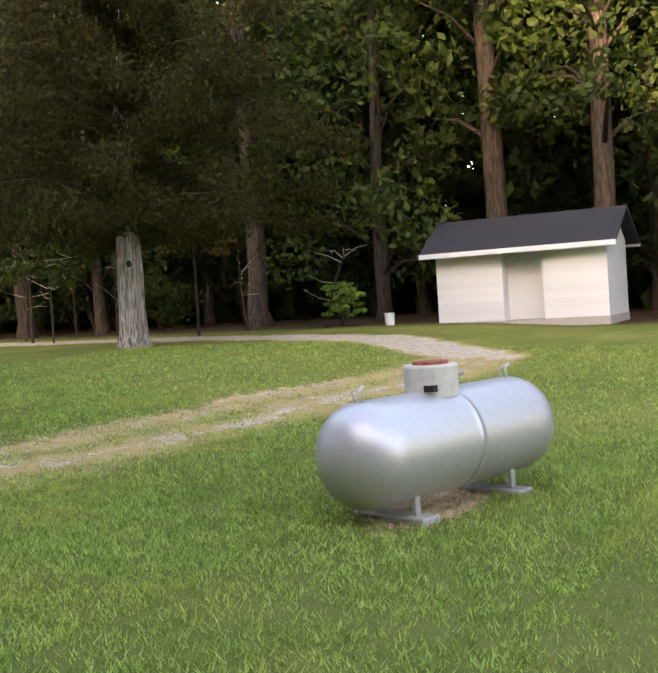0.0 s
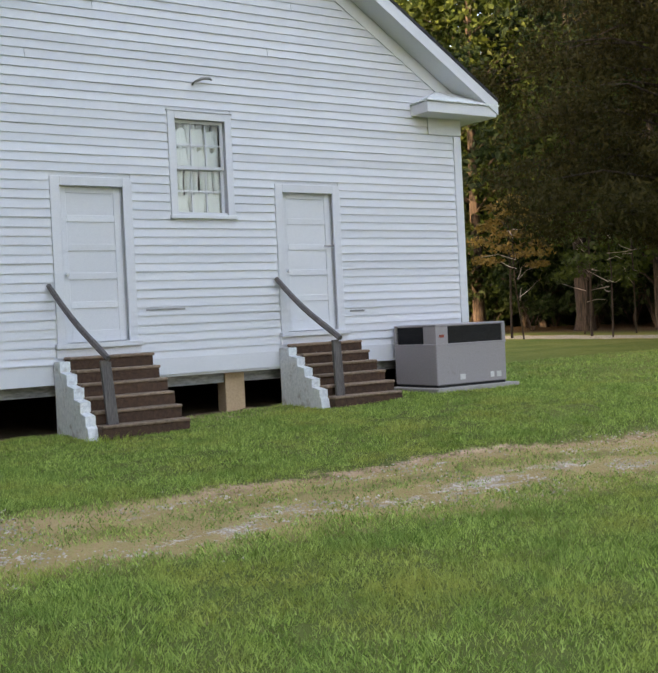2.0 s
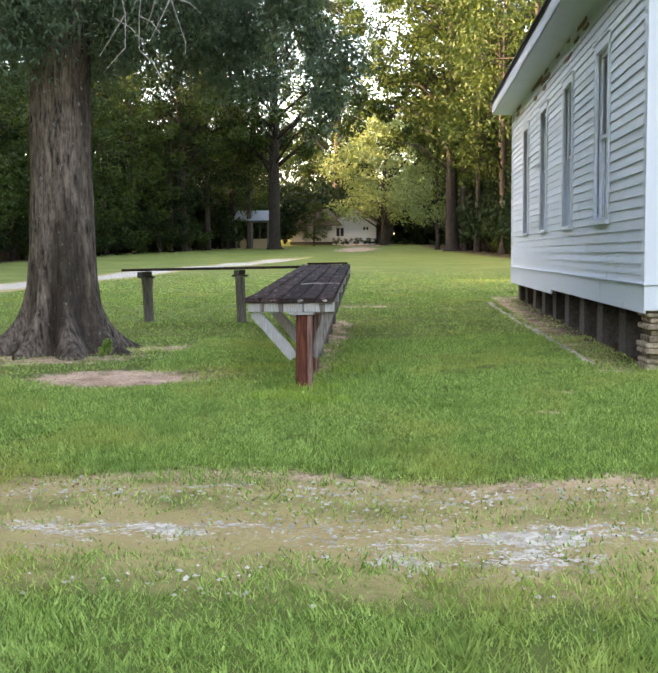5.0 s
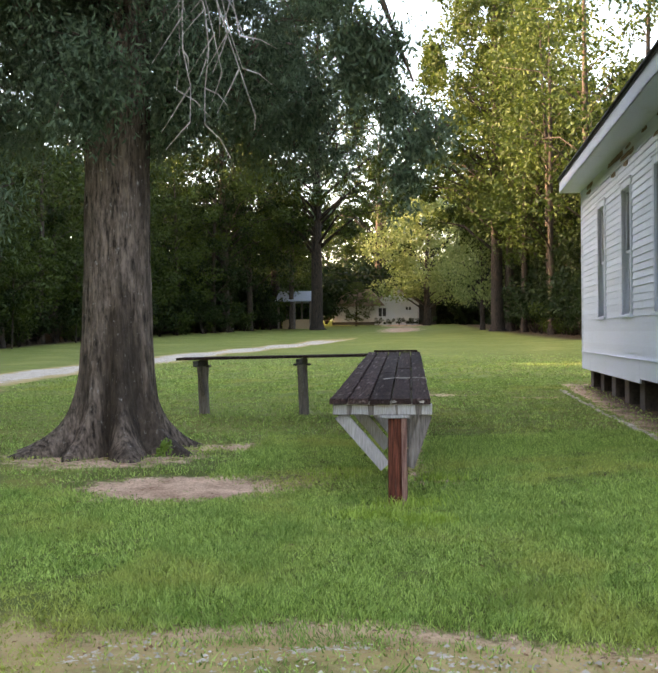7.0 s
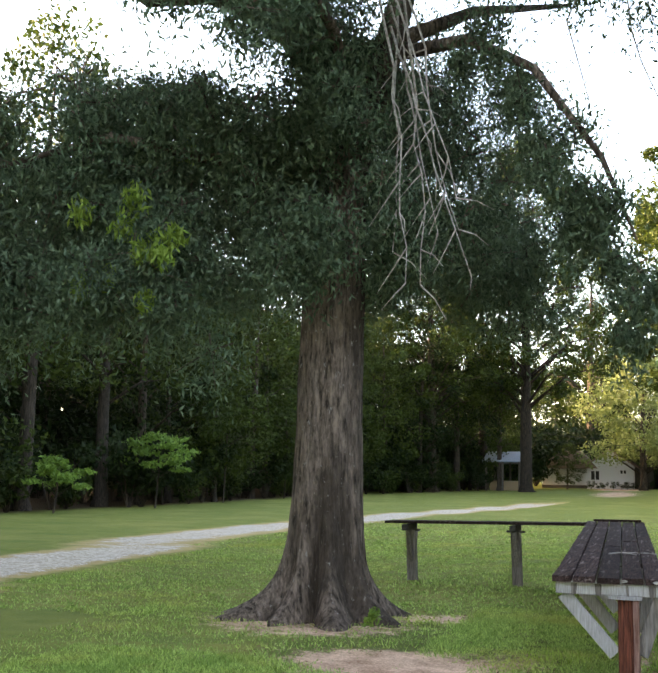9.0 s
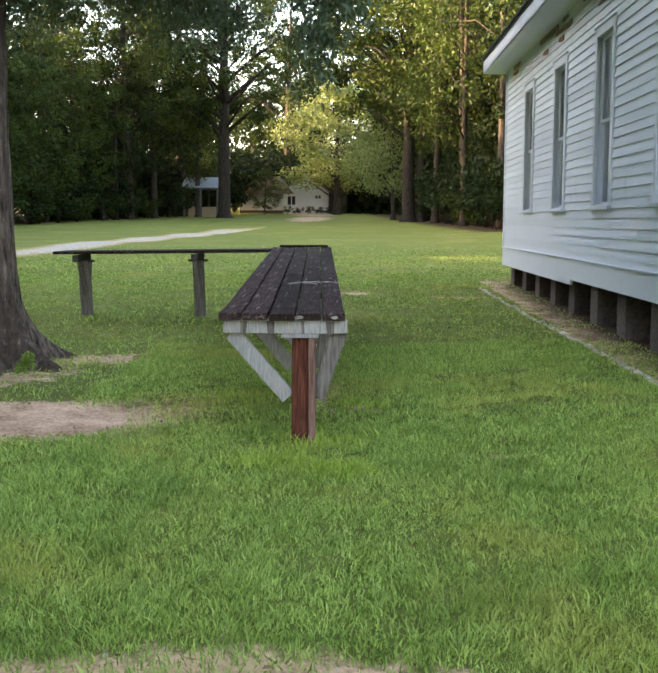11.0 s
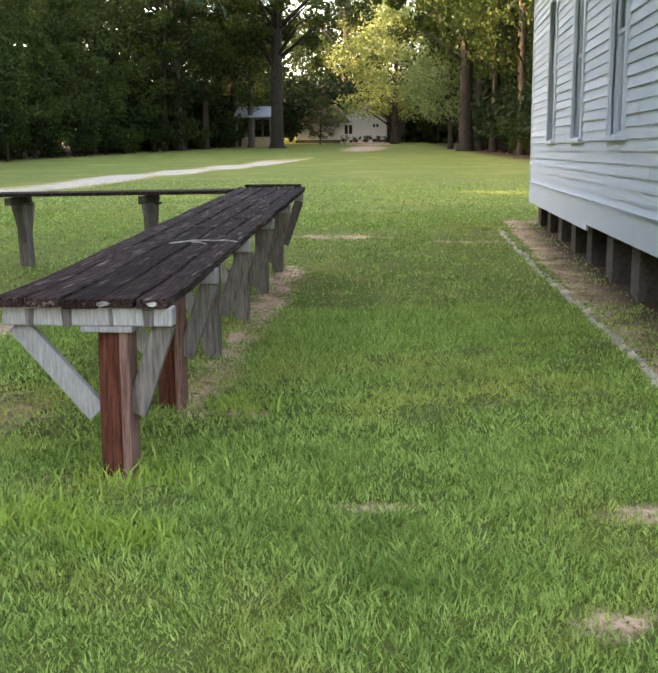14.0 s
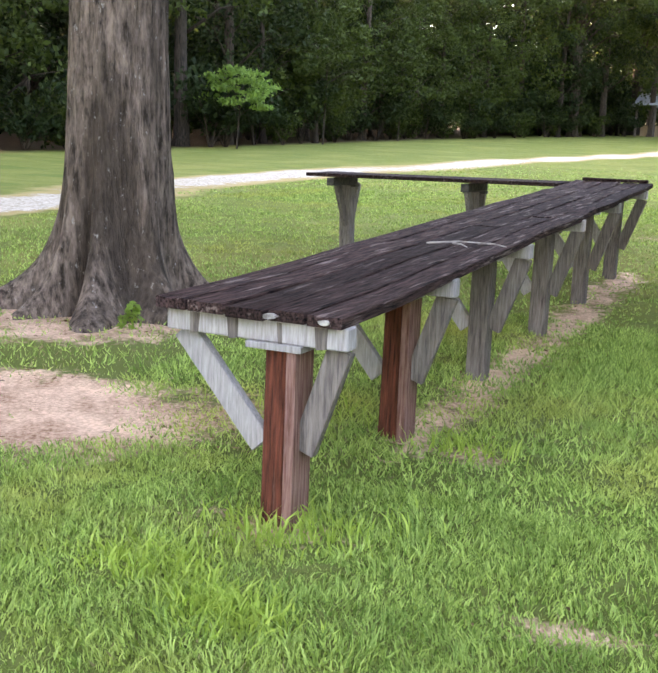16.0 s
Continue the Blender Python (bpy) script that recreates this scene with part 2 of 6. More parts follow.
def grass_material():
    m, nt, p = material("lawn_grass_blade")
    geo = nt.nodes.new("ShaderNodeNewGeometry")
    col = mixed(nt, (0.105, 0.19, 0.034, 1), (0.53, 0.69, 0.19, 1), geo.outputs["Random Per Island"])
    col = mixed(nt, col, (0.5, 0.46, 0.12, 1), ramp(nt, noise_node(nt, 0.55, 4, 0.65), (0.5, 0.0), (0.66, 0.6)))
    col = mixed(nt, col, (0.14, 0.26, 0.055, 1), ramp(nt, noise_node(nt, 1.3, 5, 0.7, (1, 1.2, 0)), (0.5, 0.0), (0.64, 0.5)))
    nt.links.new(col, p.inputs["Base Color"])
    p.inputs["Roughness"].default_value, p.inputs["Specular IOR Level"].default_value = 0.5, 0.15
    tr = nt.nodes.new("ShaderNodeBsdfTranslucent")
    nt.links.new(col, tr.inputs[0])
    mx = nt.nodes.new("ShaderNodeMixShader")
    mx.inputs[0].default_value = 0.4
    nt.links.new(p.outputs[0], mx.inputs[1])
    nt.links.new(tr.outputs[0], mx.inputs[2])
    nt.links.new(mx.outputs[0], nt.nodes["Material Output"].inputs[0])
    return m


DRYGRASS = foliage("dry_grass_blade", (0.2, 0.19, 0.08), (0.34, 0.29, 0.14), 0.3)
GRASS = grass_material()
gm, gnt, gp = material("window_glass")
gp.inputs["Base Color"].default_value, gp.inputs["Roughness"].default_value = (0.9, 0.95, 0.95, 1), 0.06
gp.inputs["Transmission Weight"].default_value, gp.inputs["IOR"].default_value = 1.0, 1.45
GLASS = gm
dm, dnt, dp = material("dark_room")
dp.inputs["Base Color"].default_value, dp.inputs["Roughness"].default_value = (0.05, 0.05, 0.05, 1), 0.9
DARKROOM = dm


# ---- helpers for building ----
def thing(name, x, y, z, label, category, group="", rz=0.0):
    ob = new(name)
    ob.empty_display_size = 0.2
    ob.matrix_world = pose(x, y, z, 0, 0, rz)
    return tagged(ob, label, category, group)


def part(name, bm, mat, parent=None, label="", smooth=False):
    me = bpy.data.meshes.new(name)
    bm.normal_update()
    bm.to_mesh(me)
    bm.free()
    return mesh_part(name, me, mat, parent, label, smooth)


def mesh_part(name, me, mat, parent=None, label="", smooth=False):
    me.materials.append(mat)
    if smooth:
        me.polygons.foreach_set("use_smooth", [True] * len(me.polygons))
    ob = new(name, me)
    if parent:
        ob.parent = parent
    if label:
        tagged(ob, label)
    return ob


def box(x0, x1, y0, y1, z0, z1, bevel=0.0, bm=None, m=None):
    own = bm is None
    bm = bm or bmesh.new()
    g = bmesh.ops.create_cube(bm, size=1.0)
    bmesh.ops.scale(bm, vec=(x1 - x0, y1 - y0, z1 - z0), verts=g["verts"])
    bmesh.ops.translate(bm, vec=((x0 + x1) / 2, (y0 + y1) / 2, (z0 + z1) / 2), verts=g["verts"])
    if m is not None:
        bmesh.ops.transform(bm, matrix=m, verts=g["verts"])
    if bevel and own:
        bmesh.ops.bevel(bm, geom=bm.edges[:], offset=bevel, segments=1, affect="EDGES", clamp_overlap=True)
    return bm


def prism(points, depth, axis="y", at=0.0, bm=None):
    """A flat outline given in the two other axes, extruded by depth along an axis."""
    bm = bm or bmesh.new()

    def place(a, b, d):
        return {"y": (a, d, b), "x": (d, a, b), "z": (a, b, d)}[axis]
    lo = [bm.verts.new(place(a, b, at)) for a, b in points]
    hi = [bm.verts.new(place(a, b, at + depth)) for a, b in points]
    n = len(points)
    bm.faces.new(lo)
    bm.faces.new(hi[::-1])
    for k in range(n):
        bm.faces.new((lo[k], hi[k], hi[(k + 1) % n], lo[(k + 1) % n]))
    bmesh.ops.recalc_face_normals(bm, faces=bm.faces[:])
    return bm


def bar(a, b, w, h, bm=None, up=(0, 0, 1)):
    """A timber from a to b of section w x h."""
    a, b = Vector(a), Vector(b)
    d = (b - a).normalized()
    side = d.cross(Vector(up))
    side = side.normalized() if side.length > 1e-4 else Vector((1, 0, 0))
    top = side.cross(d)
    own = bm is None
    bm = bm or bmesh.new()
    vs = [bm.verts.new(p + side * sx * w / 2 + top * sz * h / 2) for p in (a, b) for sx, sz in ((-1, -1), (1, -1), (1, 1), (-1, 1))]
    for f in ((0, 1, 2, 3), (7, 6, 5, 4), (0, 4, 5, 1), (1, 5, 6, 2), (2, 6, 7, 3), (3, 7, 4, 0)):
        bm.faces.new([vs[k] for k in f])
    if own:
        bmesh.ops.recalc_face_normals(bm, faces=bm.faces[:])
        bmesh.ops.bevel(bm, geom=bm.edges[:], offset=min(w, h) * 0.07, segments=1, affect="EDGES")
    return bm


def tube(bm, pts, radii, sides=8, wobble=0.0, rng=None):
    """A tapering limb through points."""
    rings = []
    prev = Vector((1, 0, 0))
    for k, p in enumerate(pts):
        p = Vector(p)
        d = (Vector(pts[min(k + 1, len(pts) - 1)]) - Vector(pts[max(k - 1, 0)])).normalized()
        u = prev - d * prev.dot(d)
        u = u.normalized() if u.length > 1e-3 else d.orthogonal().normalized()
        prev = u
        v = d.cross(u)
        ring = []
        for s in range(sides):
            a = 2 * math.pi * s / sides
            r = radii[k] * (1 + (wobble * (rng.random() - 0.5) if wobble else 0))
            ring.append(bm.verts.new(p + (u * math.cos(a) + v * math.sin(a)) * r))
        rings.append(ring)
    for a, b in zip(rings, rings[1:]):
        for s in range(sides):
            bm.faces.new((a[s], a[(s + 1) % sides], b[(s + 1) % sides], b[s]))
    bm.faces.new(rings[-1])
    bm.faces.new(rings[0][::-1])
    return bm


def leaf_mesh(name, centres, sizes, rng, aspect=0.45, droop=0.0):
    """Many single leaves: a bent diamond of two triangles each, turned at random."""
    n = len(centres)
    a = rng.normal(size=(n, 3))
    a[:, 2] -= droop
    a /= np.linalg.norm(a, axis=1, keepdims=True)
    b = np.cross(a, rng.normal(size=(n, 3)))
    b /= np.linalg.norm(b, axis=1, keepdims=True)
    c = np.cross(a, b)
    L, W = sizes[:, None], sizes[:, None] * aspect
    v = np.stack([centres - a * L / 2, centres + b * W / 2 + c * L * 0.1, centres + a * L / 2, centres - b * W / 2 + c * L * 0.1], 1).reshape(-1, 3)
    base = np.arange(n)[:, None] * 4
    tri = (base + np.array([[0, 1, 2, 0, 2, 3]])).reshape(-1)
    me = bpy.data.meshes.new(name)
    me.vertices.add(len(v))
    me.vertices.foreach_set("co", v.astype(np.float32).ravel())
    me.loops.add(len(tri))
    me.loops.foreach_set("vertex_index", tri.astype(np.int32))
    me.polygons.add(len(tri) // 3)
    me.polygons.foreach_set("loop_start", np.arange(0, len(tri), 3, dtype=np.int32))
    me.update(calc_edges=True)
    me.validate()
    return me


def smooth01(a, b, v):
    t = np.clip((v - a) / (b - a), 0, 1)
    return t * t * (3 - 2 * t)


# ---- ground ----
def ground_z(x, y):
    x, y = np.asarray(x, float), np.asarray(y, float)
    z = np.where(y < 0, 0.02 * np.maximum(y, -40), 0.010 * y + 0.00009 * np.minimum(y, 140) ** 2)
    z = z + 0.03 * np.clip(x - 2, 0, 5.5) * smooth01(-6.5, -2.5, y) + 0.006 * np.clip(x - 8, 0, 30)
    z = z - 0.045 * np.clip(-y - 3, 0, 7) * smooth01(22, 12, x)
    z = z - 0.06 * smooth01(-1.0, -2.5, -0 * y + x) * smooth01(9, 4, y) * smooth01(-9, -5, y)
    return z


def gz(x, y):
    return float(ground_z(x, y))


def dist_line(x, y, pts):
    best = np.full(np.shape(x), 1e9)
    for (ax, ay), (bx, by) in zip(pts, pts[1:]):
        dx, dy = bx - ax, by - ay
        t = np.clip(((x - ax) * dx + (y - ay) * dy) / (dx * dx + dy * dy), 0, 1)
        best = np.minimum(best, np.hypot(x - ax - t * dx, y - ay - t * dy))
    return best


LANE = [(-30, -3.4), (-14, -4.4), (-6, -4.9), (-2, -5.2), (1, -5.4), (4, -5.6), (8, -5.8), (13, -6.3), (17, -6.4), (20, -3.0), (21.6, 1.0), (22.6, 5.0), (23, 14), (20, 30)]
DRIVE = [(-11.5, -4), (-12.6, 1), (-13.5, 6), (-14.1, 13), (-14.2, 21), (-13.6, 33), (-10.8, 49), (-9, 70), (-8.5, 105)]


BARE_SPOTS = [(-5.25, -0.25, 1.0, 0.68, 1.35), (-4.5, 0.15, 0.85, 0.8, 0.6), (-5.5, 2.85, 0.62, 0.4, 0.8), (-2.07, -1.3, 0.36, 0.14, 0.62), (-0.97, -1.43, 0.3, 0.13, 0.72), (-1.25, -2.42, 0.2, 0.13, 0.75), (-1.52, 0.35, 0.2, 0.12, 0.5),
              (-3.3, 10.6, 1.1, 0.5, 0.7), (-2.9, 0.25, 0.25, 0.2, 0.7), (-3.35, -1.0, 0.42, 0.24, 0.62), (1.6, -1.2, 0.9, 0.3, 0.35), (4.4, -0.6, 1.1, 0.5, 0.5), (-1.4, 9.8, 0.8, 0.3, 0.5)]


def signed_lane(x, y):
    """Distance across the lane: positive on the church's side."""
    best, sign = np.full(np.shape(x), 1e9), np.ones(np.shape(x))
    for (ax, ay), (bx, by) in zip(LANE, LANE[1:]):
        dx, dy = bx - ax, by - ay
        t = np.clip(((x - ax) * dx + (y - ay) * dy) / (dx * dx + dy * dy), 0, 1)
        d = np.hypot(x - ax - t * dx, y - ay - t * dy)
        sign = np.where(d < best, np.sign(dx * (y - ay) - dy * (x - ax)), sign)
        best = np.minimum(best, d)
    return best * sign


def wear(x, y):
    """How bare the ground is: gravel of the lane and drive, and bare clay."""
    s = signed_lane(x, y)
    wob = 0.14 * np.sin(0.9 * x + 1.0) + 0.08 * np.sin(2.3 * x)
    far = smooth01(14, 19, x)
    lane = np.maximum(0.9 * np.exp(-((s + 0.32 + wob) / 0.55) ** 2), 0.5 * smooth01(1.35, 0.75, np.abs(s + 0.1)))
    lane = np.maximum(lane, 0.76 * np.exp(-((s - 0.5 + wob) / 0.32) ** 2))
    lane = np.maximum(lane, far * 1.7 * smooth01(1.2, 0.7, np.abs(s)))
    d = dist_line(x, y, DRIVE)
    drive = 1.7 * smooth01(1.25, 0.75, d) * (1 - 0.35 * np.exp(-(d / 0.3) ** 2)) * smooth01(68, 46, y)
    gravel = np.maximum(lane, drive)
    clay = 0.72 * np.exp(-((s - 0.72 + wob) / 0.24) ** 2) * (1 - far)
    for cx, cy, rx, ry, k in BARE_SPOTS:
        clay = np.maximum(clay, k * np.exp(-(((x - cx) / rx) ** 2 + ((y - cy) / ry) ** 2)))
    clay = np.maximum(clay, 0.7 * np.exp(-(((x + 6.7) / 1.35) ** 2 + ((y - 1.9) / 1.1) ** 2) ** 2))
    clay = np.maximum(clay, 0.68 * np.exp(-((x + 3.2 + 0.036 * (y + 1)) / 0.27) ** 2) * smooth01(-0.9, 1.0, y) * smooth01(7.6, 6.4, y))
    clay = np.maximum(clay, 0.62 * smooth01(-0.62, -0.4, x) * smooth01(9.2, 8.8, x) * smooth01(-0.35, -0.05, y) * smooth01(14.6, 14.2, y))
    clay = np.maximum(clay, 0.9 * smooth01(99, 102, y) * np.exp(-((x + 7.6) / 3) ** 2))
    clay = np.maximum(clay, 0.85 * np.exp(-(((x + 7.2) / 2.2) ** 2 + ((y - 88) / 12) ** 2)))
    # The tank's shadow, drawn into the clay mask beneath it.
    clay = np.maximum(clay, 0.7 * np.exp(-(((x - 5.45) / 1.2) ** 2 + ((y + 9.85) / 0.5) ** 2) ** 2))
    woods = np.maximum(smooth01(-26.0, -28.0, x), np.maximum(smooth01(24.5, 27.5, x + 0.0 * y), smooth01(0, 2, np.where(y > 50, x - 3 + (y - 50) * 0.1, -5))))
    # The church's underside shade, put into the ground as a dark brown floor.
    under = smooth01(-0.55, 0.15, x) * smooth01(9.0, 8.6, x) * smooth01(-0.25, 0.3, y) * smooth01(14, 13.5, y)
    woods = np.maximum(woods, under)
    return np.clip(gravel, 0, 1.7), np.clip(clay, 0, 1), woods


def axis_steps(*spans):
    out = []
    for a, b, s in spans:
        out += list(np.arange(a, b, s))
    return np.array(out + [spans[-1][1]])


gx = axis_steps((-1500, -150, 150), (-150, -40, 8), (-40, -10, 1.0), (-10, 11, 0.16), (11, 40, 0.7), (40, 150, 8), (150, 1500, 150))
gy = axis_steps((-1500, -150, 150), (-150, -30, 8), (-30, -16, 1.2), (-16, 9, 0.16), (9, 60, 0.8), (60, 150, 4), (150, 1500, 150))
GX, GY = np.meshgrid(gx, gy)
GZ = ground_z(GX, GY)
near = (np.abs(GX) < 45) & (np.abs(GY) < 70)
lump = np.random.default_rng(5).normal(size=GX.shape) * 0.008
gv, cl, litter_shade = wear(GX, GY)
GZ = GZ + np.where(near, lump, 0) - 0.03 * cl
me = bpy.data.meshes.new("ground")
nx_, ny_ = len(gx), len(gy)
me.vertices.add(nx_ * ny_)
me.vertices.foreach_set("co", np.stack([GX, GY, GZ], -1).astype(np.float32).ravel())
ii = np.arange(nx_ * ny_).reshape(ny_, nx_)
quads = np.stack([ii[:-1, :-1], ii[:-1, 1:], ii[1:, 1:], ii[1:, :-1]], -1).reshape(-1)
me.loops.add(len(quads))
me.loops.foreach_set("vertex_index", quads.astype(np.int32))
me.polygons.add(len(quads) // 4)
me.polygons.foreach_set("loop_start", np.arange(0, len(quads), 4, dtype=np.int32))
me.update(calc_edges=True)
# Shade between the dense blades, put into the ground colour.
blade_gap_shade = smooth01(-6.8, -6.2, GX) * smooth01(9.3, 8.7, GX) * smooth01(-15, -14, GY) * smooth01(3, 1.5, GY)
for key, arr in (("gravel", gv), ("clay", cl), ("litter_and_crawl_shade", litter_shade), ("blade_gap_shade", blade_gap_shade)):
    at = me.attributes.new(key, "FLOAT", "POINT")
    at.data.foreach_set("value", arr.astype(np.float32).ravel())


def ground_material():
    m, nt, p = material("lawn_ground")
    big, mid, fine = noise_node(nt, 0.35, 4), noise_node(nt, 2.5, 5, 0.7), noise_node(nt, 40, 4, 0.7)

    def attr(name):
        n = nt.nodes.new("ShaderNodeAttribute")
        n.attribute_name = name
        return n.outputs["Fac"]
    col = mixed(nt, (0.115, 0.145, 0.028, 1), (0.21, 0.22, 0.05, 1), ramp(nt, mid, (0.35, 0.0), (0.65, 1.0)))
    col = mixed(nt, col, (0.29, 0.26, 0.075, 1), ramp(nt, big, (0.48, 0.0), (0.62, 0.7)))
    drift = noise_node(nt, 0.9, 6, 0.7, (0.35, 1.0, 1))
    col = mixed(nt, col, (0.075, 0.13, 0.022, 1), ramp(nt, drift, (0.5, 0.0), (0.62, 0.65)))
    worn = noise_node(nt, 1.3, 6, 0.75, (0.6, 1.0, 1))
    col = mixed(nt, col, (0.26, 0.17, 0.08, 1), ramp(nt, worn, (0.62, 0.0), (0.72, 0.7)))
    col = mixed(nt, col, mixed(nt, (0.05, 0.07, 0.012, 1), (0.27, 0.31, 0.075, 1), fine), 0.4)
    # Darkens the soil where blades stand dense, as their own shade would.
    col = mixed(nt, col, (0.095, 0.12, 0.03, 1), maths(nt, "MULTIPLY", attr("blade_gap_shade"), 0.7))
    soil = mixed(nt, (0.17, 0.07, 0.03, 1), (0.8, 0.54, 0.38, 1), ramp(nt, mixed(nt, mid, fine, 0.4), (0.3, 0.0), (0.62, 1.0)))
    mid2 = noise_node(nt, 9, 5, 0.7)
    k = maths(nt, "ADD", attr("clay"), maths(nt, "MULTIPLY", maths(nt, "SUBTRACT", mixed(nt, mid, mid2, 0.5), 0.5), 1.9))
    col = mixed(nt, col, soil, ramp(nt, k, (0.35, 0.0), (0.6, 1.0)))
    vor = nt.nodes.new("ShaderNodeTexVoronoi")
    vor.inputs["Scale"].default_value = 22
    tc = nt.nodes.new("ShaderNodeTexCoord")
    nt.links.new(tc.outputs["Object"], vor.inputs["Vector"])
    stones = mixed(nt, (0.3, 0.24, 0.17, 1), (0.7, 0.62, 0.51, 1), vor.outputs["Color"])
    dry = mixed(nt, mixed(nt, (0.32, 0.17, 0.075, 1), (0.6, 0.41, 0.22, 1), mid), (0.38, 0.33, 0.12, 1), ramp(nt, fine, (0.4, 0.0), (0.62, 1.0)))
    g = attr("gravel")
    k2 = maths(nt, "ADD", g, maths(nt, "MULTIPLY", maths(nt, "SUBTRACT", mid, 0.5), 0.9))
    col = mixed(nt, col, dry, ramp(nt, k2, (0.25, 0.0), (0.6, 0.9)))
    patch = noise_node(nt, 1.9, 6, 0.75, (0.7, 1.5, 1))
    k3 = maths(nt, "ADD", g, maths(nt, "MULTIPLY", maths(nt, "SUBTRACT", mixed(nt, patch, fine, 0.35), 0.5), 3.6))
    col = mixed(nt, col, stones, ramp(nt, k3, (0.92, 0.0), (1.2, 1.0)))
    # Dark brown for woods litter, and for the shade under the church.
    col = mixed(nt, col, mixed(nt, (0.03, 0.019, 0.01, 1), (0.085, 0.055, 0.028, 1), mid), attr("litter_and_crawl_shade"))
    nt.links.new(col, p.inputs["Base Color"])
    p.inputs["Roughness"].default_value = 0.95
    p.inputs["Specular IOR Level"].default_value = 0.15
    bump(nt, p, maths(nt, "ADD", fine, maths(nt, "MULTIPLY", vor.outputs["Distance"], g)), 0.7, 0.03)
    return m


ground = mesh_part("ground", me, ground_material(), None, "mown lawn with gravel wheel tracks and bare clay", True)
tagged(ground, category="ground", kind="structure")


# ---- the church ----
CW, CD = 8.83, 13.6                     # width of the front, depth
Z_SILL, Z_BOARD, Z_EAVE = 0.60, 0.865, 4.33
RIDGE_X, PITCH = CW / 2, 0.652
church = thing("church", 0, 0, 0, "white clapboard country church on piers with two doors", "church")
DOORS = [(2.2, 3.27, 1.02, 3.185), (5.41, 6.49, 1.02, 3.185)]          # outer edges of the casings
FRONT_WIN = (3.822, 4.765, 2.667, 4.10)
SIDE_WINS = [(y, y + 1.0, 1.5, 3.72) for y in (1.92, 4.66, 7.4, 10.14)]


def z_roof(x):
    return Z_EAVE + 0.51 + PITCH * (RIDGE_X - abs(x - RIDGE_X))


def wall_with_holes(width, outline, holes, thick, axis):
    """A wall slab with openings, cut into upright strips."""
    bm = bmesh.new()
    cuts = sorted({0.0, width, *(v for h in holes for v in h[:2]), *((RIDGE_X,) if axis == "y" else ())})
    for a, b in zip(cuts, cuts[1:]):
        mid = (a + b) / 2
        spans, z = [], Z_SILL
        for h in sorted((h for h in holes if h[0] <= mid <= h[1]), key=lambda h: h[2]):
            if h[2] > z:
                spans.append((z, h[2], h[2]))
            z = h[3]
        spans.append((z, outline(a), outline(b)))
        for z0, za, zb in spans:
            prism([(a, z0), (b, z0), (b, zb), (a, za)], thick, axis, 0.0, bm)
    bmesh.ops.remove_doubles(bm, verts=bm.verts[:], dist=0.0005)
    return bm


inner = [(a + 0.12, b - 0.12, c + 0.08, d - 0.1) for a, b, c, d in DOORS]
inner_w = (FRONT_WIN[0] + 0.1, FRONT_WIN[1] - 0.1, FRONT_WIN[2] + 0.1, FRONT_WIN[3] - 0.1)
inner_s = [(a + 0.11, b - 0.11, c + 0.08, d - 0.1) for a, b, c, d in SIDE_WINS]
front_wall = part("front_wall", wall_with_holes(CW, lambda x: z_roof(x) - 0.12, inner + [inner_w], 0.14, "y"), PAINT, church)
left_wall = part("side_wall", wall_with_holes(CD, lambda y: Z_EAVE + 0.2, inner_s, 0.14, "x"), PAINT_OLD, church)
part("side_wall", box(CW - 0.14, CW, 0.14, CD, Z_SILL, Z_EAVE + 0.2), PAINT, church)
bm = prism([(0.14, Z_SILL), (CW - 0.14, Z_SILL), (CW - 0.14, z_roof(CW) - 0.12), (RIDGE_X, z_roof(RIDGE_X) - 0.12), (0.14, z_roof(0) - 0.12)], 0.14, "y", CD - 0.14)
part("back_wall", bm, PAINT, church)
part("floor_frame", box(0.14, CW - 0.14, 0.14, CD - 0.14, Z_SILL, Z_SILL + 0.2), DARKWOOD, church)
# Unseen dark lid added to close the room and keep it dark.
part("room_dark_lid", box(0.15, CW - 0.15, 0.15, CD - 0.15, 4.2, 4.26), DARKROOM, church)

rng = random.Random(7)
EXPOSE = 0.1146


def board(parent, mat, a, b, z, axis, trim=None):
    """One lapped board: thick lower edge, thin upper edge, with slightly uneven ends."""
    low, high, h = 0.027 + rng.uniform(-0.003, 0.004), 0.006, EXPOSE + 0.012
    dz = rng.uniform(-0.004, 0.004)
    sag = rng.uniform(-0.003, 0.003)
    bm = bmesh.new()
    vs = []
    for u, s in ((a, sag), (b, -sag)):
        for out, zz in ((0.0, z), (-low, z), (-high, z + h), (0.0, z + h)):
            uu = u
            if trim and zz > z:
                uu = u + trim if u == a else u - trim
            p = (uu, out, zz + dz + s)
            vs.append(bm.verts.new(p if axis == "y" else (p[1], p[0], p[2])))
    for f in ((0, 1, 2, 3), (7, 6, 5, 4), (0, 4, 5, 1), (1, 5, 6, 2), (2, 6, 7, 3), (3, 7, 4, 0)):
        bm.faces.new([vs[k] for k in f])
    bmesh.ops.recalc_face_normals(bm, faces=bm.faces[:])
    return part("board", bm, mat, parent)


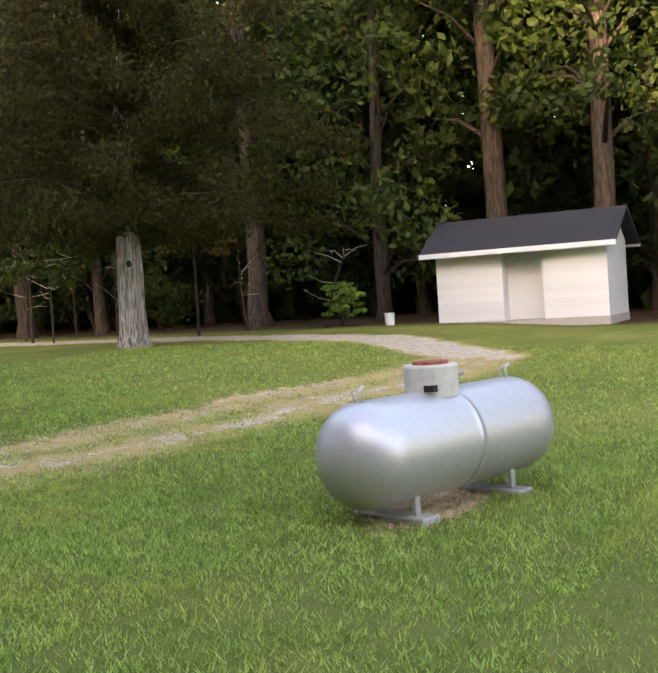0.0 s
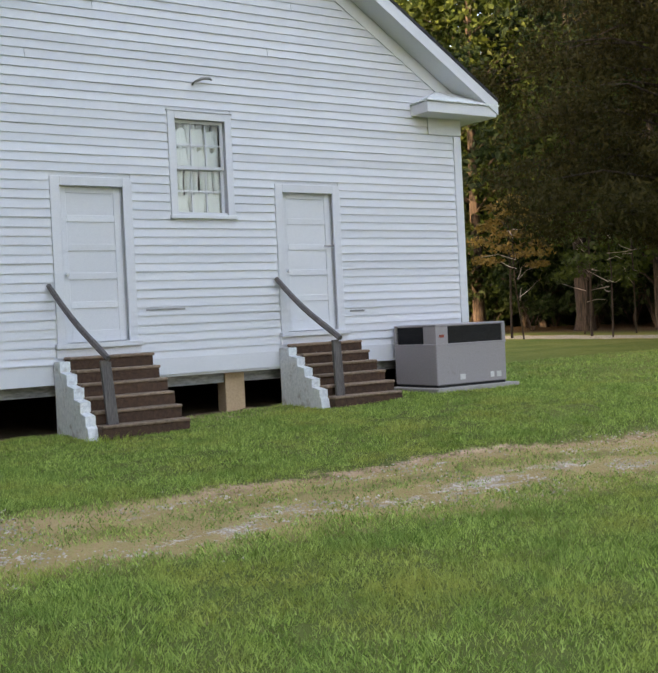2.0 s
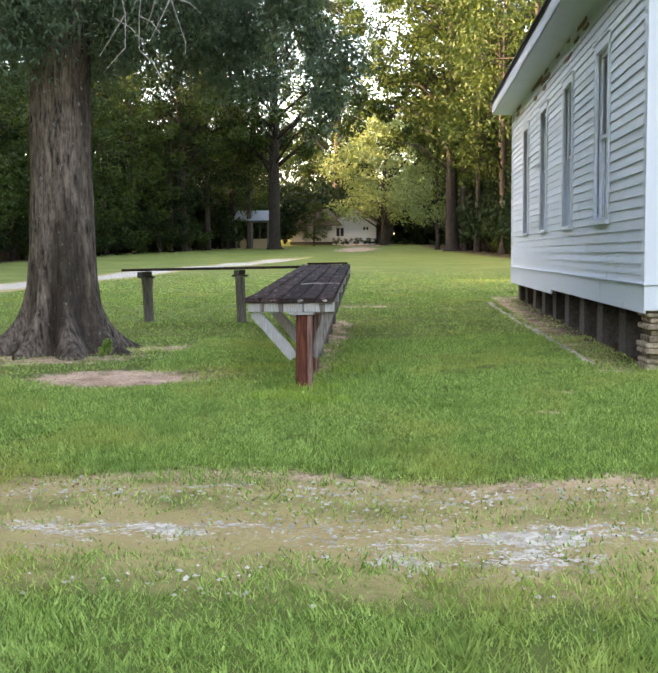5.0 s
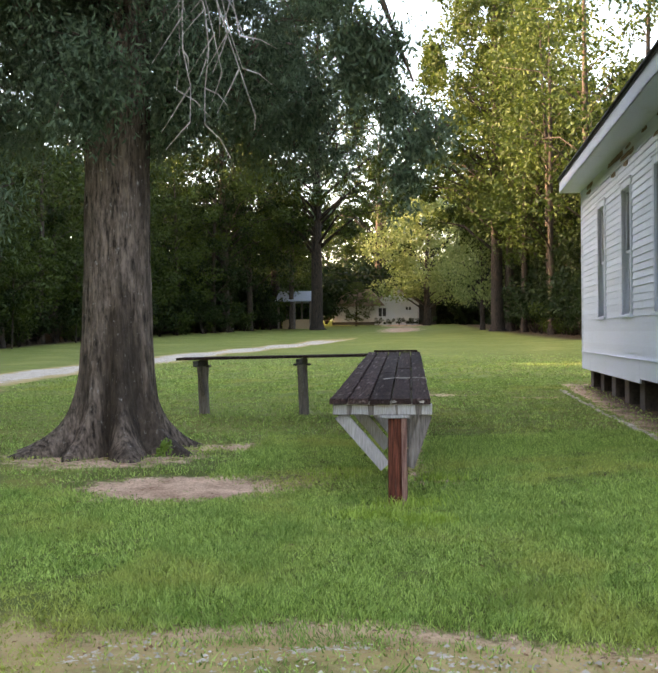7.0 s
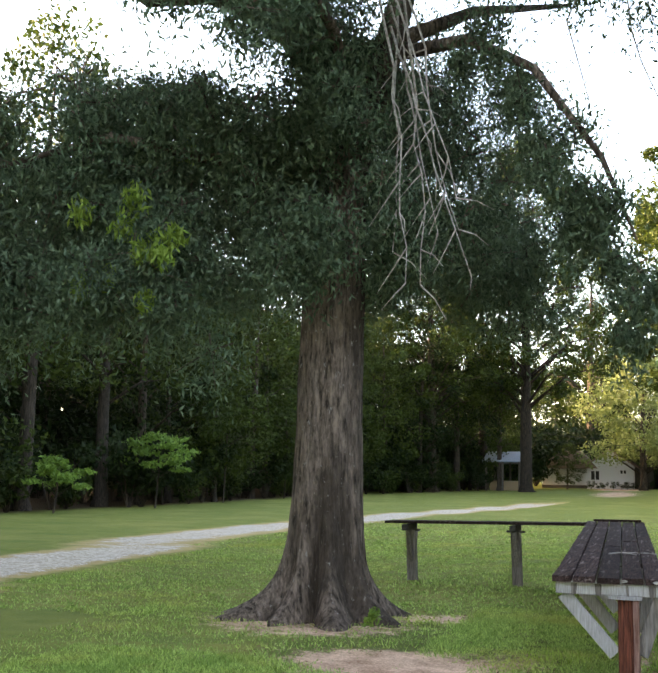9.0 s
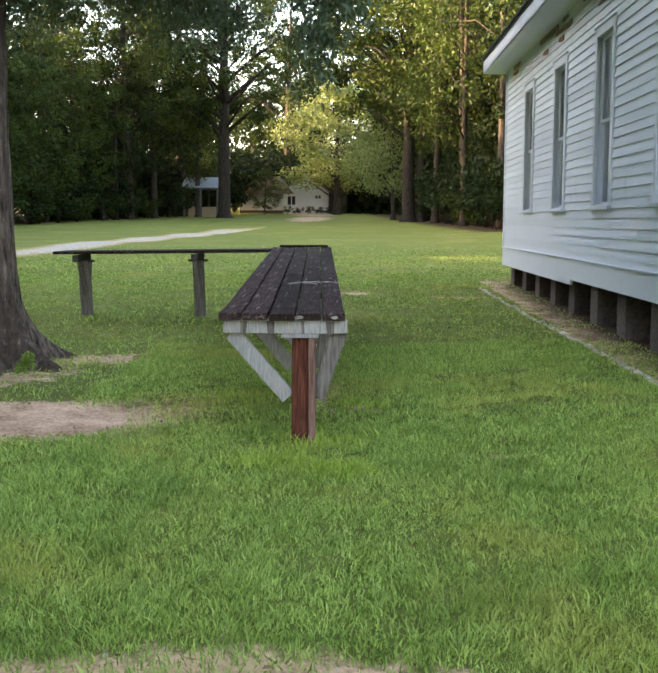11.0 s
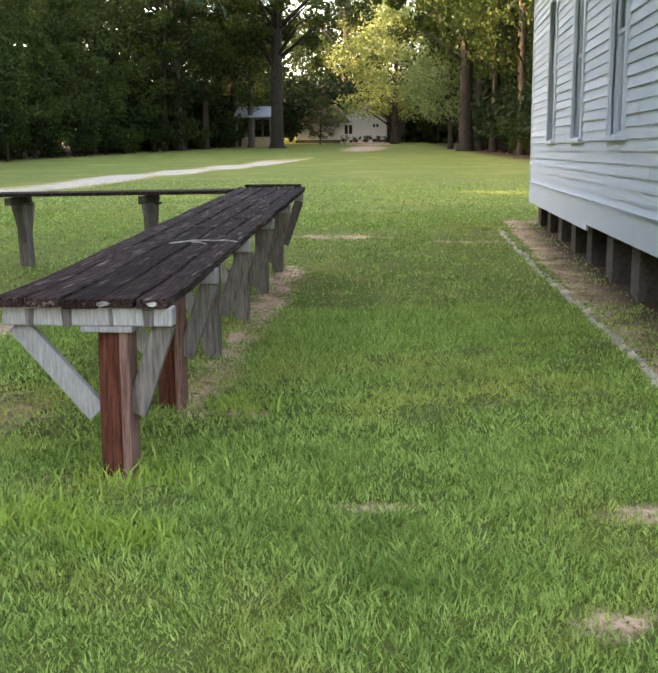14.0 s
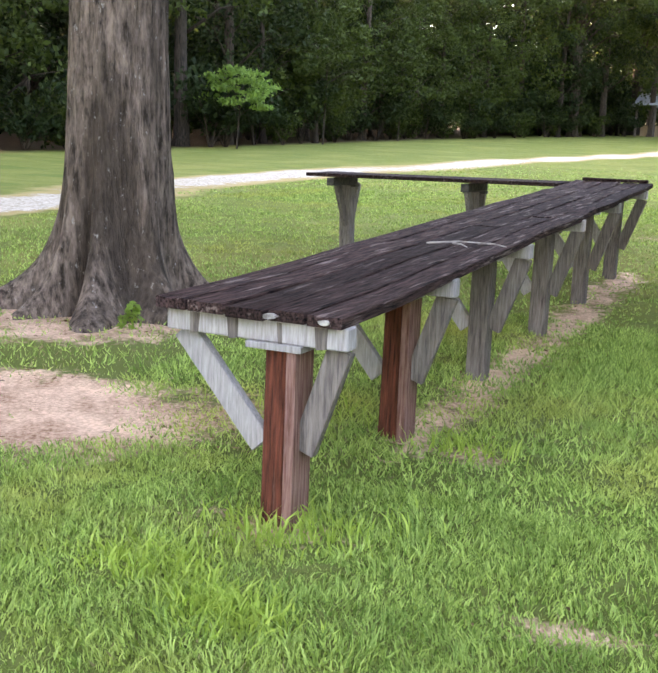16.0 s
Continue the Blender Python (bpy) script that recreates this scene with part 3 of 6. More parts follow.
def clad(parent, mat, width, holes, axis, top):
    row = 0
    z = Z_BOARD - 0.029
    while z < top(width / 2) - 0.05:
        a, b = 0.12, width - 0.12
        if axis == "y" and z > Z_EAVE - 0.15:
            half = (z_roof(RIDGE_X) - 0.3 - z) / PITCH
            a, b = max(0.02, RIDGE_X - half), min(width - 0.02, RIDGE_X + half)
        if b - a < 0.2:
            break
        pieces = [(a, b)]
        for h in holes:
            if h[2] - 0.02 < z + EXPOSE * 0.5 < h[3] + 0.02:
                pieces = [q for p0, p1 in pieces for q in ((p0, min(p1, h[0])), (max(p0, h[1]), p1)) if q[1] - q[0] > 0.05]
        for p0, p1 in pieces:
            if p1 - p0 > 4.5 and row % 3 == 0:
                c = rng.uniform(p0 + 1.2, p1 - 1.2)
                board(parent, mat, p0, c - 0.002, z, axis, PITCH and 0.0)
                board(parent, mat, c + 0.002, p1, z, axis)
            else:
                board(parent, mat, p0, p1, z, axis)
        z += EXPOSE
        row += 1


clad(front_wall, PAINT, CW, DOORS + [FRONT_WIN], "y", lambda x: z_roof(RIDGE_X) - 0.25)
clad(left_wall, PAINT_OLD, CD, SIDE_WINS, "x", lambda y: Z_EAVE - 0.15)

# corner boards, skirt boards and frieze
for name, args, mat in (("corner_board", (-0.032, 0.115, -0.034, 0.0, Z_BOARD - 0.01, Z_EAVE - 0.3), PAINT), ("corner_board", (CW - 0.115, CW + 0.032, -0.034, 0.0, Z_BOARD - 0.01, Z_EAVE - 0.3), PAINT),
                        ("corner_board", (-0.032, 0.0, 0.0, 0.115, Z_BOARD - 0.01, Z_EAVE), PAINT_OLD), ("corner_board", (-0.032, 0.0, CD - 0.115, CD, Z_BOARD - 0.01, Z_EAVE), PAINT_OLD),
                        ("corner_board", (CW, CW + 0.032, 0.0, 0.115, Z_BOARD - 0.01, Z_EAVE), PAINT),
                        ("skirt_board", (-0.03, 2.13, -0.03, 0.0, Z_SILL, Z_BOARD - 0.012), PAINT), ("skirt_board", (3.36, 5.34, -0.03, 0.0, Z_SILL + 0.03, Z_BOARD - 0.012), PAINT),
                        ("skirt_board", (6.56, CW + 0.03, -0.03, 0.0, Z_SILL, Z_BOARD - 0.012), PAINT),
                        ("skirt_board", (-0.03, 0.0, 0.0, CD / 2, Z_SILL - 0.03, Z_BOARD - 0.012), PAINT_OLD), ("skirt_board", (-0.03, 0.0, CD / 2 + 0.004, CD, Z_SILL - 0.1, Z_BOARD - 0.012), PAINT_OLD),
                        ("frieze_board", (-0.034, 0.62, -0.04, 0.0, Z_EAVE - 0.29, Z_EAVE), PAINT), ("frieze_board", (CW - 0.62, CW + 0.034, -0.04, 0.0, Z_EAVE - 0.29, Z_EAVE), PAINT)):
    part(name, box(*args, bevel=0.003), mat, church)
part("drip_cap", box(-0.045, 2.13, -0.05, 0.0, Z_BOARD - 0.012, Z_BOARD + 0.004), PAINT, church)
part("drip_cap", box(-0.05, 0.0, 0.0, CD, Z_BOARD - 0.012, Z_BOARD + 0.004), PAINT_OLD, church)

# roof: two slopes with a forward overhang, boxed rakes, soffits and cornice returns
OH, OF = 0.47, 0.46
for sgn in (-1, 1):
    def rx(d):
        return RIDGE_X + sgn * d
    far = RIDGE_X + OH
    zt = z_roof(0) - PITCH * OH

    def slope(d0, d1, lift, thick):
        pts = []
        for d, k in ((d0, 0), (d1, 0), (d1, 1), (d0, 1)):
            pts.append((rx(d), z_roof(RIDGE_X) - PITCH * d + lift + k * thick))
        return pts
    roof = part("roof_slope", prism(slope(0, far, 0.0, 0.05), CD + OF + 0.3, "y", -OF), SHINGLE, church)
    part("rake_board", prism(slope(0, far, -0.2, 0.195), 0.03, "y", -OF + 0.01), PAINT, church)
    part("gable_soffit", prism(slope(0, far - 0.05, -0.19, 0.02), OF - 0.03, "y", -OF + 0.04), PAINT, church)
    part("rake_frieze", prism(slope(0, RIDGE_X - 0.1, -0.42, 0.22), 0.02, "y", -0.036), PAINT, church)
    x_in, x_out = sorted((rx(RIDGE_X - 0.02), rx(far - 0.015)))
    part("eave_soffit", box(x_in, x_out, -OF + 0.05, CD + 0.25, Z_EAVE - 0.02, Z_EAVE + 0.005), PAINT_OLD if sgn < 0 else PAINT, church)
    xa, xb = sorted((rx(far - 0.015), rx(far - 0.045)))
    part("fascia", box(xa, xb, -OF + 0.04, CD + 0.25, Z_EAVE - 0.02, zt + 0.02), PAINT_OLD if sgn < 0 else PAINT, church)
    ra, rb = sorted((rx(RIDGE_X - (0.93 if sgn > 0 else 0.56)), rx(far - 0.02)))
    ret = part("cornice_return", box(ra, rb, -OF + 0.035, -0.005, Z_EAVE - 0.034, Z_EAVE + 0.13, bevel=0.006), PAINT, church)
    bm = bmesh.new()
    hx0, hx1, hz = ra - 0.03, rb + 0.03, Z_EAVE + 0.134
    top_x = rx(RIDGE_X - 0.28)
    vs = [bm.verts.new(p) for p in ((hx0, -OF - 0.0, hz), (hx1, -OF - 0.0, hz), (hx1, -0.005, hz), (hx0, -0.005, hz), (top_x - 0.12, -0.01, hz + 0.26), (top_x + 0.12, -0.01, hz + 0.26), (hx0, -OF, hz + 0.02), (hx1, -OF, hz + 0.02))]
    for f in ((0, 1, 7, 6), (6, 7, 5, 4), (1, 2, 5, 7), (3, 0, 6, 4), (0, 3, 2, 1), (2, 3, 4, 5)):
        bm.faces.new([vs[k] for k in f])
    bmesh.ops.recalc_face_normals(bm, faces=bm.faces[:])
    part("return_roof", bm, PAINT_CHIPPED, church)
rng2 = random.Random(3)
for k in range(46):                        # shingle ends along the visible eave
    y = -OF + 0.02 + k * 0.31
    part("shingle", box(-OH - 0.03, -OH + 0.1, y, y + 0.3, Z_EAVE + 0.515 - PITCH * OH + 0.045, Z_EAVE + 0.515 - PITCH * OH + 0.07 + rng2.uniform(0, 0.01)), SHINGLE, church)


# doors
def church_door(x0, x1, z0, z1):
    cw = 0.12
    d = part("door", box(x0 + cw + 0.012, x1 - cw - 0.012, 0.055, 0.095, z0 + 0.095, z1 - 0.112), PAINT, church, "white five-panel wooden door, shut")
    dx0, dx1, dz0, dz1 = x0 + cw + 0.012, x1 - cw - 0.012, z0 + 0.095, z1 - 0.112
    n, rail = 5, 0.085
    ph = (dz1 - dz0 - rail * (n + 1) - 0.06) / n
    z = dz0
    for k in range(n + 1):
        h = rail + (0.06 if k == 0 else 0)
        part("rail", box(dx0 + 0.09, dx1 - 0.09, 0.041, 0.056, z, z + h, bevel=0.003), PAINT, d)
        z += h + ph
    for a, b in ((dx0, dx0 + 0.09), (dx1 - 0.09, dx1)):
        part("stile", box(a, b, 0.041, 0.056, dz0, dz1, bevel=0.003), PAINT, d)
    bm = bmesh.new()
    bmesh.ops.create_uvsphere(bm, u_segments=10, v_segments=6, radius=0.027)
    bmesh.ops.translate(bm, vec=(dx0 + 0.045, 0.0, dz0 + 0.85), verts=bm.verts[:])
    part("knob", bm, PAINT, d, "painted door knob", True)
    for name, args in (("casing", (x0, x0 + cw, -0.04, 0.03, z0 + 0.02, z1)), ("casing", (x1 - cw, x1, -0.04, 0.03, z0 + 0.02, z1)), ("head_casing", (x0 + cw, x1 - cw, -0.042, 0.03, z1 - 0.115, z1)),
                       ("jamb", (x0 + cw - 0.002, x0 + cw + 0.01, 0.03, 0.1, z0 + 0.08, z1 - 0.1)), ("jamb", (x1 - cw - 0.01, x1 - cw + 0.002, 0.03, 0.1, z0 + 0.08, z1 - 0.1)),
                       ("threshold", (x0 - 0.03, x1 + 0.03, -0.11, 0.1, z0 + 0.02, z0 + 0.085)), ("apron", (x0 - 0.02, x1 + 0.02, -0.06, 0.0, z0 - 0.09, z0 + 0.018))):
        part(name, box(*args, bevel=0.004), PAINT, church)


for d in DOORS:
    church_door(*d)


# windows: sashes with twelve or two panes
def sash_window(u0, u1, z0, z1, axis, cols, rows, mat, cw, parent, label):
    def b(a0, a1, d0, d1, c0, c1, bev=0.003):
        return box(a0, a1, d0, d1, c0, c1, bev) if axis == "y" else box(d0, d1, a0, a1, c0, c1, bev)
    win = part("window", b(u0, u0 + cw, -0.042, 0.02, z0 + 0.06, z1), mat, parent, label)
    part("casing", b(u1 - cw, u1, -0.042, 0.02, z0 + 0.06, z1), mat, win)
    part("head_casing", b(u0 + cw, u1 - cw, -0.044, 0.02, z1 - cw, z1), mat, win)
    part("sill", b(u0 - 0.02, u1 + 0.02, -0.075, 0.1, z0 + 0.012, z0 + 0.06), mat, win)
    part("head_cap", b(u0 - 0.015, u1 + 0.015, -0.06, 0.0, z1 + 0.001, z1 + 0.02), mat, win)
    a0, a1, c0, c1 = u0 + cw, u1 - cw, z0 + 0.065, z1 - cw
    mid = (c0 + c1) / 2
    for lo, hi, dep, nm in ((mid - 0.02, c1, 0.03, "upper_sash"), (c0, mid + 0.02, 0.065, "lower_sash")):
        s = 0.045
        sash = part(nm, b(a0, a0 + s, dep, dep + 0.032, lo, hi), mat, win)
        part("stile", b(a1 - s, a1, dep, dep + 0.032, lo, hi), mat, win)
        part("bottom_rail", b(a0 + s, a1 - s, dep, dep + 0.032, lo, lo + s), mat, win)
        part("top_rail", b(a0 + s, a1 - s, dep, dep + 0.032, hi - s, hi), mat, win)
        pw, phh = (a1 - a0 - 2 * s) / cols, (hi - lo - 2 * s) / rows
        for i in range(1, cols):
            u = a0 + s + i * pw
            part("muntin", b(u - 0.011, u + 0.011, dep + 0.004, dep + 0.028, lo + s, hi - s), mat, win)
        for j in range(1, rows):
            z = lo + s + j * phh
            part("muntin", b(a0 + s, a1 - s, dep + 0.006, dep + 0.026, z - 0.011, z + 0.011), mat, win)
        for i in range(cols):
            for j in range(rows):
                u, z = a0 + s + i * pw, lo + s + j * phh
                pane = part("pane", b(u + 0.004, u + pw - 0.004, dep + 0.013, dep + 0.018, z + 0.004, z + phh - 0.004, 0), GLASS, win)
                pane.visible_shadow = False
    return win


fw = sash_window(*FRONT_WIN, "y", 3, 2, PAINT, 0.1, church, "white wooden window with twelve small panes and curtains")
for k in range(7):                         # gathered curtain behind the panes
    u = FRONT_WIN[0] + 0.1 + k * 0.107
    bm = bmesh.new()
    pts = []
    zs = [FRONT_WIN[2] + 0.12, FRONT_WIN[2] + 0.5, FRONT_WIN[3] - 0.55, FRONT_WIN[3] - 0.12]
    tube(bm, [(u + 0.05 + 0.012 * math.sin(5 * z + k), 0.19 + 0.02 * (k % 2), z) for z in zs], [0.052, 0.045, 0.056, 0.05], 8)
    part("curtain_fold", bm, CURTAIN, fw, "", True)
rp = random.Random(17)                      # torn white paper behind the panes
pw_, ph_ = (0.743 - 0.09) / 3, 0.285
for i in range(3):
    for j in range(4):
        if j == 1:
            continue
        x0 = FRONT_WIN[0] + 0.15 + i * pw_
        z0 = FRONT_WIN[2] + 0.115 + j * ph_ + (0.02 if j > 1 else 0)
        c = [(x0 + rp.uniform(0, .04), z0), (x0 + pw_ - rp.uniform(0.01, .05), z0), (x0 + pw_ - rp.uniform(0, .07), z0 + ph_ * rp.uniform(.35, .6)), (x0 + pw_ - rp.uniform(0.02, .06), z0 + ph_ * rp.uniform(.8, .95)), (x0 + pw_ * rp.uniform(.3, .6), z0 + ph_ * rp.uniform(.75, .95)), (x0 + rp.uniform(0, .04), z0 + ph_ * rp.uniform(.6, .95))]
        part("paper_sheet", prism(c, 0.003, "y", 0.105 + 0.004 * ((i + j) % 2)), CURTAIN, fw, "torn white paper behind the glass")
for w in SIDE_WINS:
    sash_window(*w, "x", 2, 1, PAINT_OLD, 0.11, church, "tall narrow sash window with weathered white frame")
bm = bmesh.new()
tube(bm, [(4.22, -0.02, 4.47), (4.22, -0.09, 4.49), (4.3, -0.14, 4.53), (4.42, -0.14, 4.545), (4.46, -0.12, 4.53)], [0.014, 0.016, 0.02, 0.02, 0.012], 8)
part("lamp_bracket", bm, BARE, church, "small bent metal lamp bracket", True)
for (x, z, w) in ((3.4, 1.47, 0.55), (6.6, 1.35, 0.25), (6.2, 2.3, 0.2)):   # boards with the paint worn off
    part("bare_patch", box(x, x + w, -0.029, -0.02, z + 0.006, z + 0.03), BARE, church)

FLAKED = surface("bare_brown_siding", (0.1, 0.065, 0.045), (0.3, 0.2, 0.14), 0.85, 14, 4, (0.55, 0.58, 0.6), 0.55, (1, 0.4, 5), streaks=True, vary=0.25, bumps=0.6, soft=0.2)
rf = random.Random(61)
for k in range(16):                         # strips of paint fallen from the topmost side boards
    y, z, w = rf.uniform(3.0, 12.6), Z_EAVE - 0.06 - 0.115 * rf.choice((0, 0, 1, 1, 2)), rf.uniform(0.25, 0.9)
    lo, hi = z - rf.uniform(0.05, 0.09), z
    edge = [(y, lo + rf.uniform(0, 0.03)), (y + w * 0.4, lo), (y + w, lo + rf.uniform(0, 0.04)), (y + w * rf.uniform(0.8, 1.0), hi), (y + w * 0.5, hi - rf.uniform(0, 0.02)), (y + w * rf.uniform(0, 0.15), hi)]
    part("bare_patch", prism(edge, 0.012, "x", -0.0335 - 0.0004 * k), FLAKED, church, "brown bare wood where paint has flaked")

# piers under the church
rng = random.Random(11)


def stone_pier(x, y, w, top, label):
    p = thing("stone_pier", x, y, gz(x, y), label, "pier", "piers under the church")
    z, g = -0.08, top - gz(x, y)
    while z < g - 0.005:
        h = min(rng.uniform(0.05, 0.085), g - z)
        e = [rng.uniform(-0.03, 0.03) for _ in range(4)]
        bm = box(-w / 2 + e[0], w / 2 + e[1], -w / 2 + e[2], w / 2 + e[3], z, z + h - 0.004, bevel=0.012)
        part("stone", bm, STONE, p)
        z += h
    return p


stone_pier(0.24, 0.22, 0.42, Z_SILL, "stacked flat fieldstone pier under the church corner")
for x, y in ((4.72, 0.25),):
    p = thing("block_pier", x, y, gz(x, y), "tan concrete block pier under the sill", "pier", "piers under the church")
    part("block", box(-0.15, 0.15, -0.12, 0.12, -0.1, Z_SILL - gz(x, y) - 0.015, bevel=0.008), BLOCK, p)
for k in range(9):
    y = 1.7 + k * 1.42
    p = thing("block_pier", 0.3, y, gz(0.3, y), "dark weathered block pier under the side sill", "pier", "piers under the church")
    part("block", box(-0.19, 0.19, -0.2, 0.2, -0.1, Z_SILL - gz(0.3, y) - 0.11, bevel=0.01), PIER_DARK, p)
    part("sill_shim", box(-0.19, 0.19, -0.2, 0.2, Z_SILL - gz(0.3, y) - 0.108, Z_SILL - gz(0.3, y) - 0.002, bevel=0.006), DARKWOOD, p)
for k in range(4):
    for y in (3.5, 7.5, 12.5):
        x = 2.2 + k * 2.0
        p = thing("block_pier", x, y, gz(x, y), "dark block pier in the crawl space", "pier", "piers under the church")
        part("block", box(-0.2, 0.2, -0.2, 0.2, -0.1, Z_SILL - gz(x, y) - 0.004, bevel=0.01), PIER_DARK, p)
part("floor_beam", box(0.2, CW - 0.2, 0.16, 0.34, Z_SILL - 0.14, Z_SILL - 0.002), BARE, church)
# Dark sheets added at back and right to keep the crawl space dark.
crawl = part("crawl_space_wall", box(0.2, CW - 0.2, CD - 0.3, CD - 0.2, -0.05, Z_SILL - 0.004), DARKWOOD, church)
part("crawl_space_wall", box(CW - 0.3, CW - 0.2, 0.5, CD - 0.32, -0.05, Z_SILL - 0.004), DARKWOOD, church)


# concrete steps with painted cheek and a wooden handrail
def steps(x0, x1, y_front, label, seed):
    r = random.Random(seed)
    g = gz((x0 + x1) / 2, y_front)
    s = thing("door_steps", (x0 + x1) / 2, y_front / 2, g, label, "steps", "steps to the church doors")
    w, top, n = (x1 - x0) / 2, 0.94 - g, 6
    rise, run = top / n, (-y_front - 0.28) / (n - 1)
    oy = -y_front / 2
    for k in range(n):
        ya = oy + y_front + k * run
        z0, z1 = (k * rise if k else -0.06), (k + 1) * rise
        part("riser", box(-w + r.uniform(-.008, .008) + 0.025, w + r.uniform(-.01, .01), ya + 0.02, oy - 0.035, z0, z1 - 0.035, bevel=0.008), STEP, s)
        part("tread", box(-w + 0.02, w + r.uniform(-.01, .015), ya, (ya + run + 0.03) if k < n - 1 else oy - 0.035, z1 - 0.037, z1, bevel=0.01), TREAD, s)
    prof = [(oy + y_front + 0.13, -0.06), (oy + y_front + 0.16, rise * 0.8), (oy + y_front + run * 0.95, rise * 0.95)]
    for k in range(1, n):
        ya = oy + y_front + k * run + r.uniform(-0.02, 0.03)
        prof += [(ya, k * rise - 0.02), (ya, (k + 1) * rise - 0.05)]
    prof += [(oy - 0.034, top - 0.05), (oy - 0.034, -0.06)]
    part("cheek_wall", prism(prof, 0.13, "x", -w - 0.1), PAINT_CHIPPED, s, "flaking white-painted concrete cheek")
    return s


steps(2.24, 3.36, -1.25, "six worn brown concrete steps with flaking white cheek", 1)
steps(5.46, 6.6, -1.2, "six chipped brown concrete steps beside the air conditioner", 2)


def handrail(post, top, bend, label):
    h = thing("handrail", post[0], post[1], gz(post[0], post[1]), label, "handrail", "handrails of the steps")
    base = Vector((post[0], post[1], gz(post[0], post[1])))
    f = lambda p: Vector(p) - base
    part("post", bar(f((post[0], post[1], base.z - 0.06)), f((bend[0], bend[1], bend[2])), 0.09, 0.05, up=(0, 1, 0)), RAILWOOD, h)
    part("post", bar(f((post[0] + 0.07, post[1] + 0.03, base.z - 0.06)), f((bend[0] + 0.06, bend[1] + 0.03, bend[2] - 0.02)), 0.05, 0.09, up=(0, 1, 0)), RAILWOOD, h)
    a, b = f((bend[0] + 0.02, bend[1] - 0.1, bend[2] + 0.02)), f(top)
    bm = bmesh.new()
    tube(bm, [a.lerp(b, u) - Vector((0, 0, 0.055 * math.sin(math.pi * u ** 1.2))) for u in (0, 0.14, 0.3, 0.46, 0.62, 0.78, 0.9, 1.0)], [0.036, 0.041, 0.04, 0.039, 0.038, 0.038, 0.037, 0.034], 6)
    part("rail", bm, RAILWOOD, h)
    return h


handrail((2.42, -1.15), (2.12, -0.04, 1.83), (2.36, -1.12, 0.9), "weathered grey wooden handrail beside the church steps")
handrail((5.62, -1.1), (5.36, -0.04, 1.86), (5.6, -1.08, 0.98), "weathered grey wooden handrail beside the church steps")

# packaged air conditioner on a slab
ax0, ax1, ay0, ay1 = 7.3, 8.62, -1.1, -0.12
ag = gz(7.9, -0.7) + 0.0
ac = thing("air_conditioner", 8.0, -0.6, ag, "grey packaged air conditioner with black coil grilles", "air conditioner")
o = Vector((8.0, -0.6, 0))
H0, HM, H1 = 0.09, 0.66, 0.96
part("base_rail", box(ax0 + .02 - o.x, ax1 - .02 - o.x, ay0 + .02 - o.y, ay1 - .02 - o.y, 0.055, H0), BLACK, ac)
part("lower_cabinet", box(ax0 - o.x, ax1 - o.x, ay0 - o.y, ay1 - o.y, H0, HM, bevel=0.012), METAL_GREY, ac)
part("upper_cabinet", box(ax0 + .03 - o.x, ax1 - .03 - o.x, ay0 + .03 - o.y, ay1 - .03 - o.y, HM, H1 - 0.035), GRILLE, ac)
part("lid", box(ax0 - o.x, ax1 - o.x, ay0 - o.y, ay1 - o.y, H1 - 0.035, H1, bevel=0.01), METAL_GREY, ac)
part("mid_rail", box(ax0 - 0.006 - o.x, ax1 + 0.006 - o.x, ay0 - 0.006 - o.y, ay1 + .006 - o.y, HM - 0.01, HM + 0.02, bevel=0.004), METAL_GREY, ac)
for xa, xb in ((ax0, ax0 + 0.22), (ax1 - 0.06, ax1)):
    part("corner_panel", box(xa - o.x, xb - o.x, ay0 - o.y, ay0 + 0.05 - o.y, HM + 0.02, H1 - 0.035), METAL_GREY, ac)
for ya, yb in ((ay0 + .05, ay0 + 0.28), (ay1 - 0.06, ay1)):
    part("corner_panel", box(ax0 - o.x, ax0 + 0.05 - o.x, ya - o.y, yb - o.y, HM + 0.02, H1 - 0.035), METAL_GREY, ac)
for k in range(12):
    z = HM + 0.035 + k * 0.019
    part("louver", box(ax0 + .22 - o.x, ax1 - .06 - o.x, ay0 + 0.012 - o.y, ay0 + 0.026 - o.y, z, z + 0.006), GRILLE, ac)
    part("louver", box(ax0 + .012 - o.x, ax0 + .026 - o.x, ay0 + 0.28 - o.y, ay1 - 0.06 - o.y, z, z + 0.006), GRILLE, ac)
for xa, w in ((ax0 + 0.42, 0.1), (ax1 - 0.32, 0.07), (ax1 - 0.2, 0.09)):
    part("sticker", box(xa - o.x, xa + w - o.x, ay0 - 0.004 - o.y, ay0 + 0.002 - o.y, H0 + 0.06, H0 + 0.14), LABEL, ac)
part("badge", box(ax0 + 0.06 - o.x, ax0 + 0.15 - o.x, ay0 - 0.005 - o.y, ay0 + 0.002 - o.y, HM + 0.11, HM + 0.15, bevel=0.002), RUST, ac, "small oval maker's badge")
slab = part("concrete_pad", box(ax0 - 0.1, ax1 + 0.14, ay0 - 0.12, ay1 + 0.05, ag - 0.06, ag + 0.055, bevel=0.01), CONCRETE)
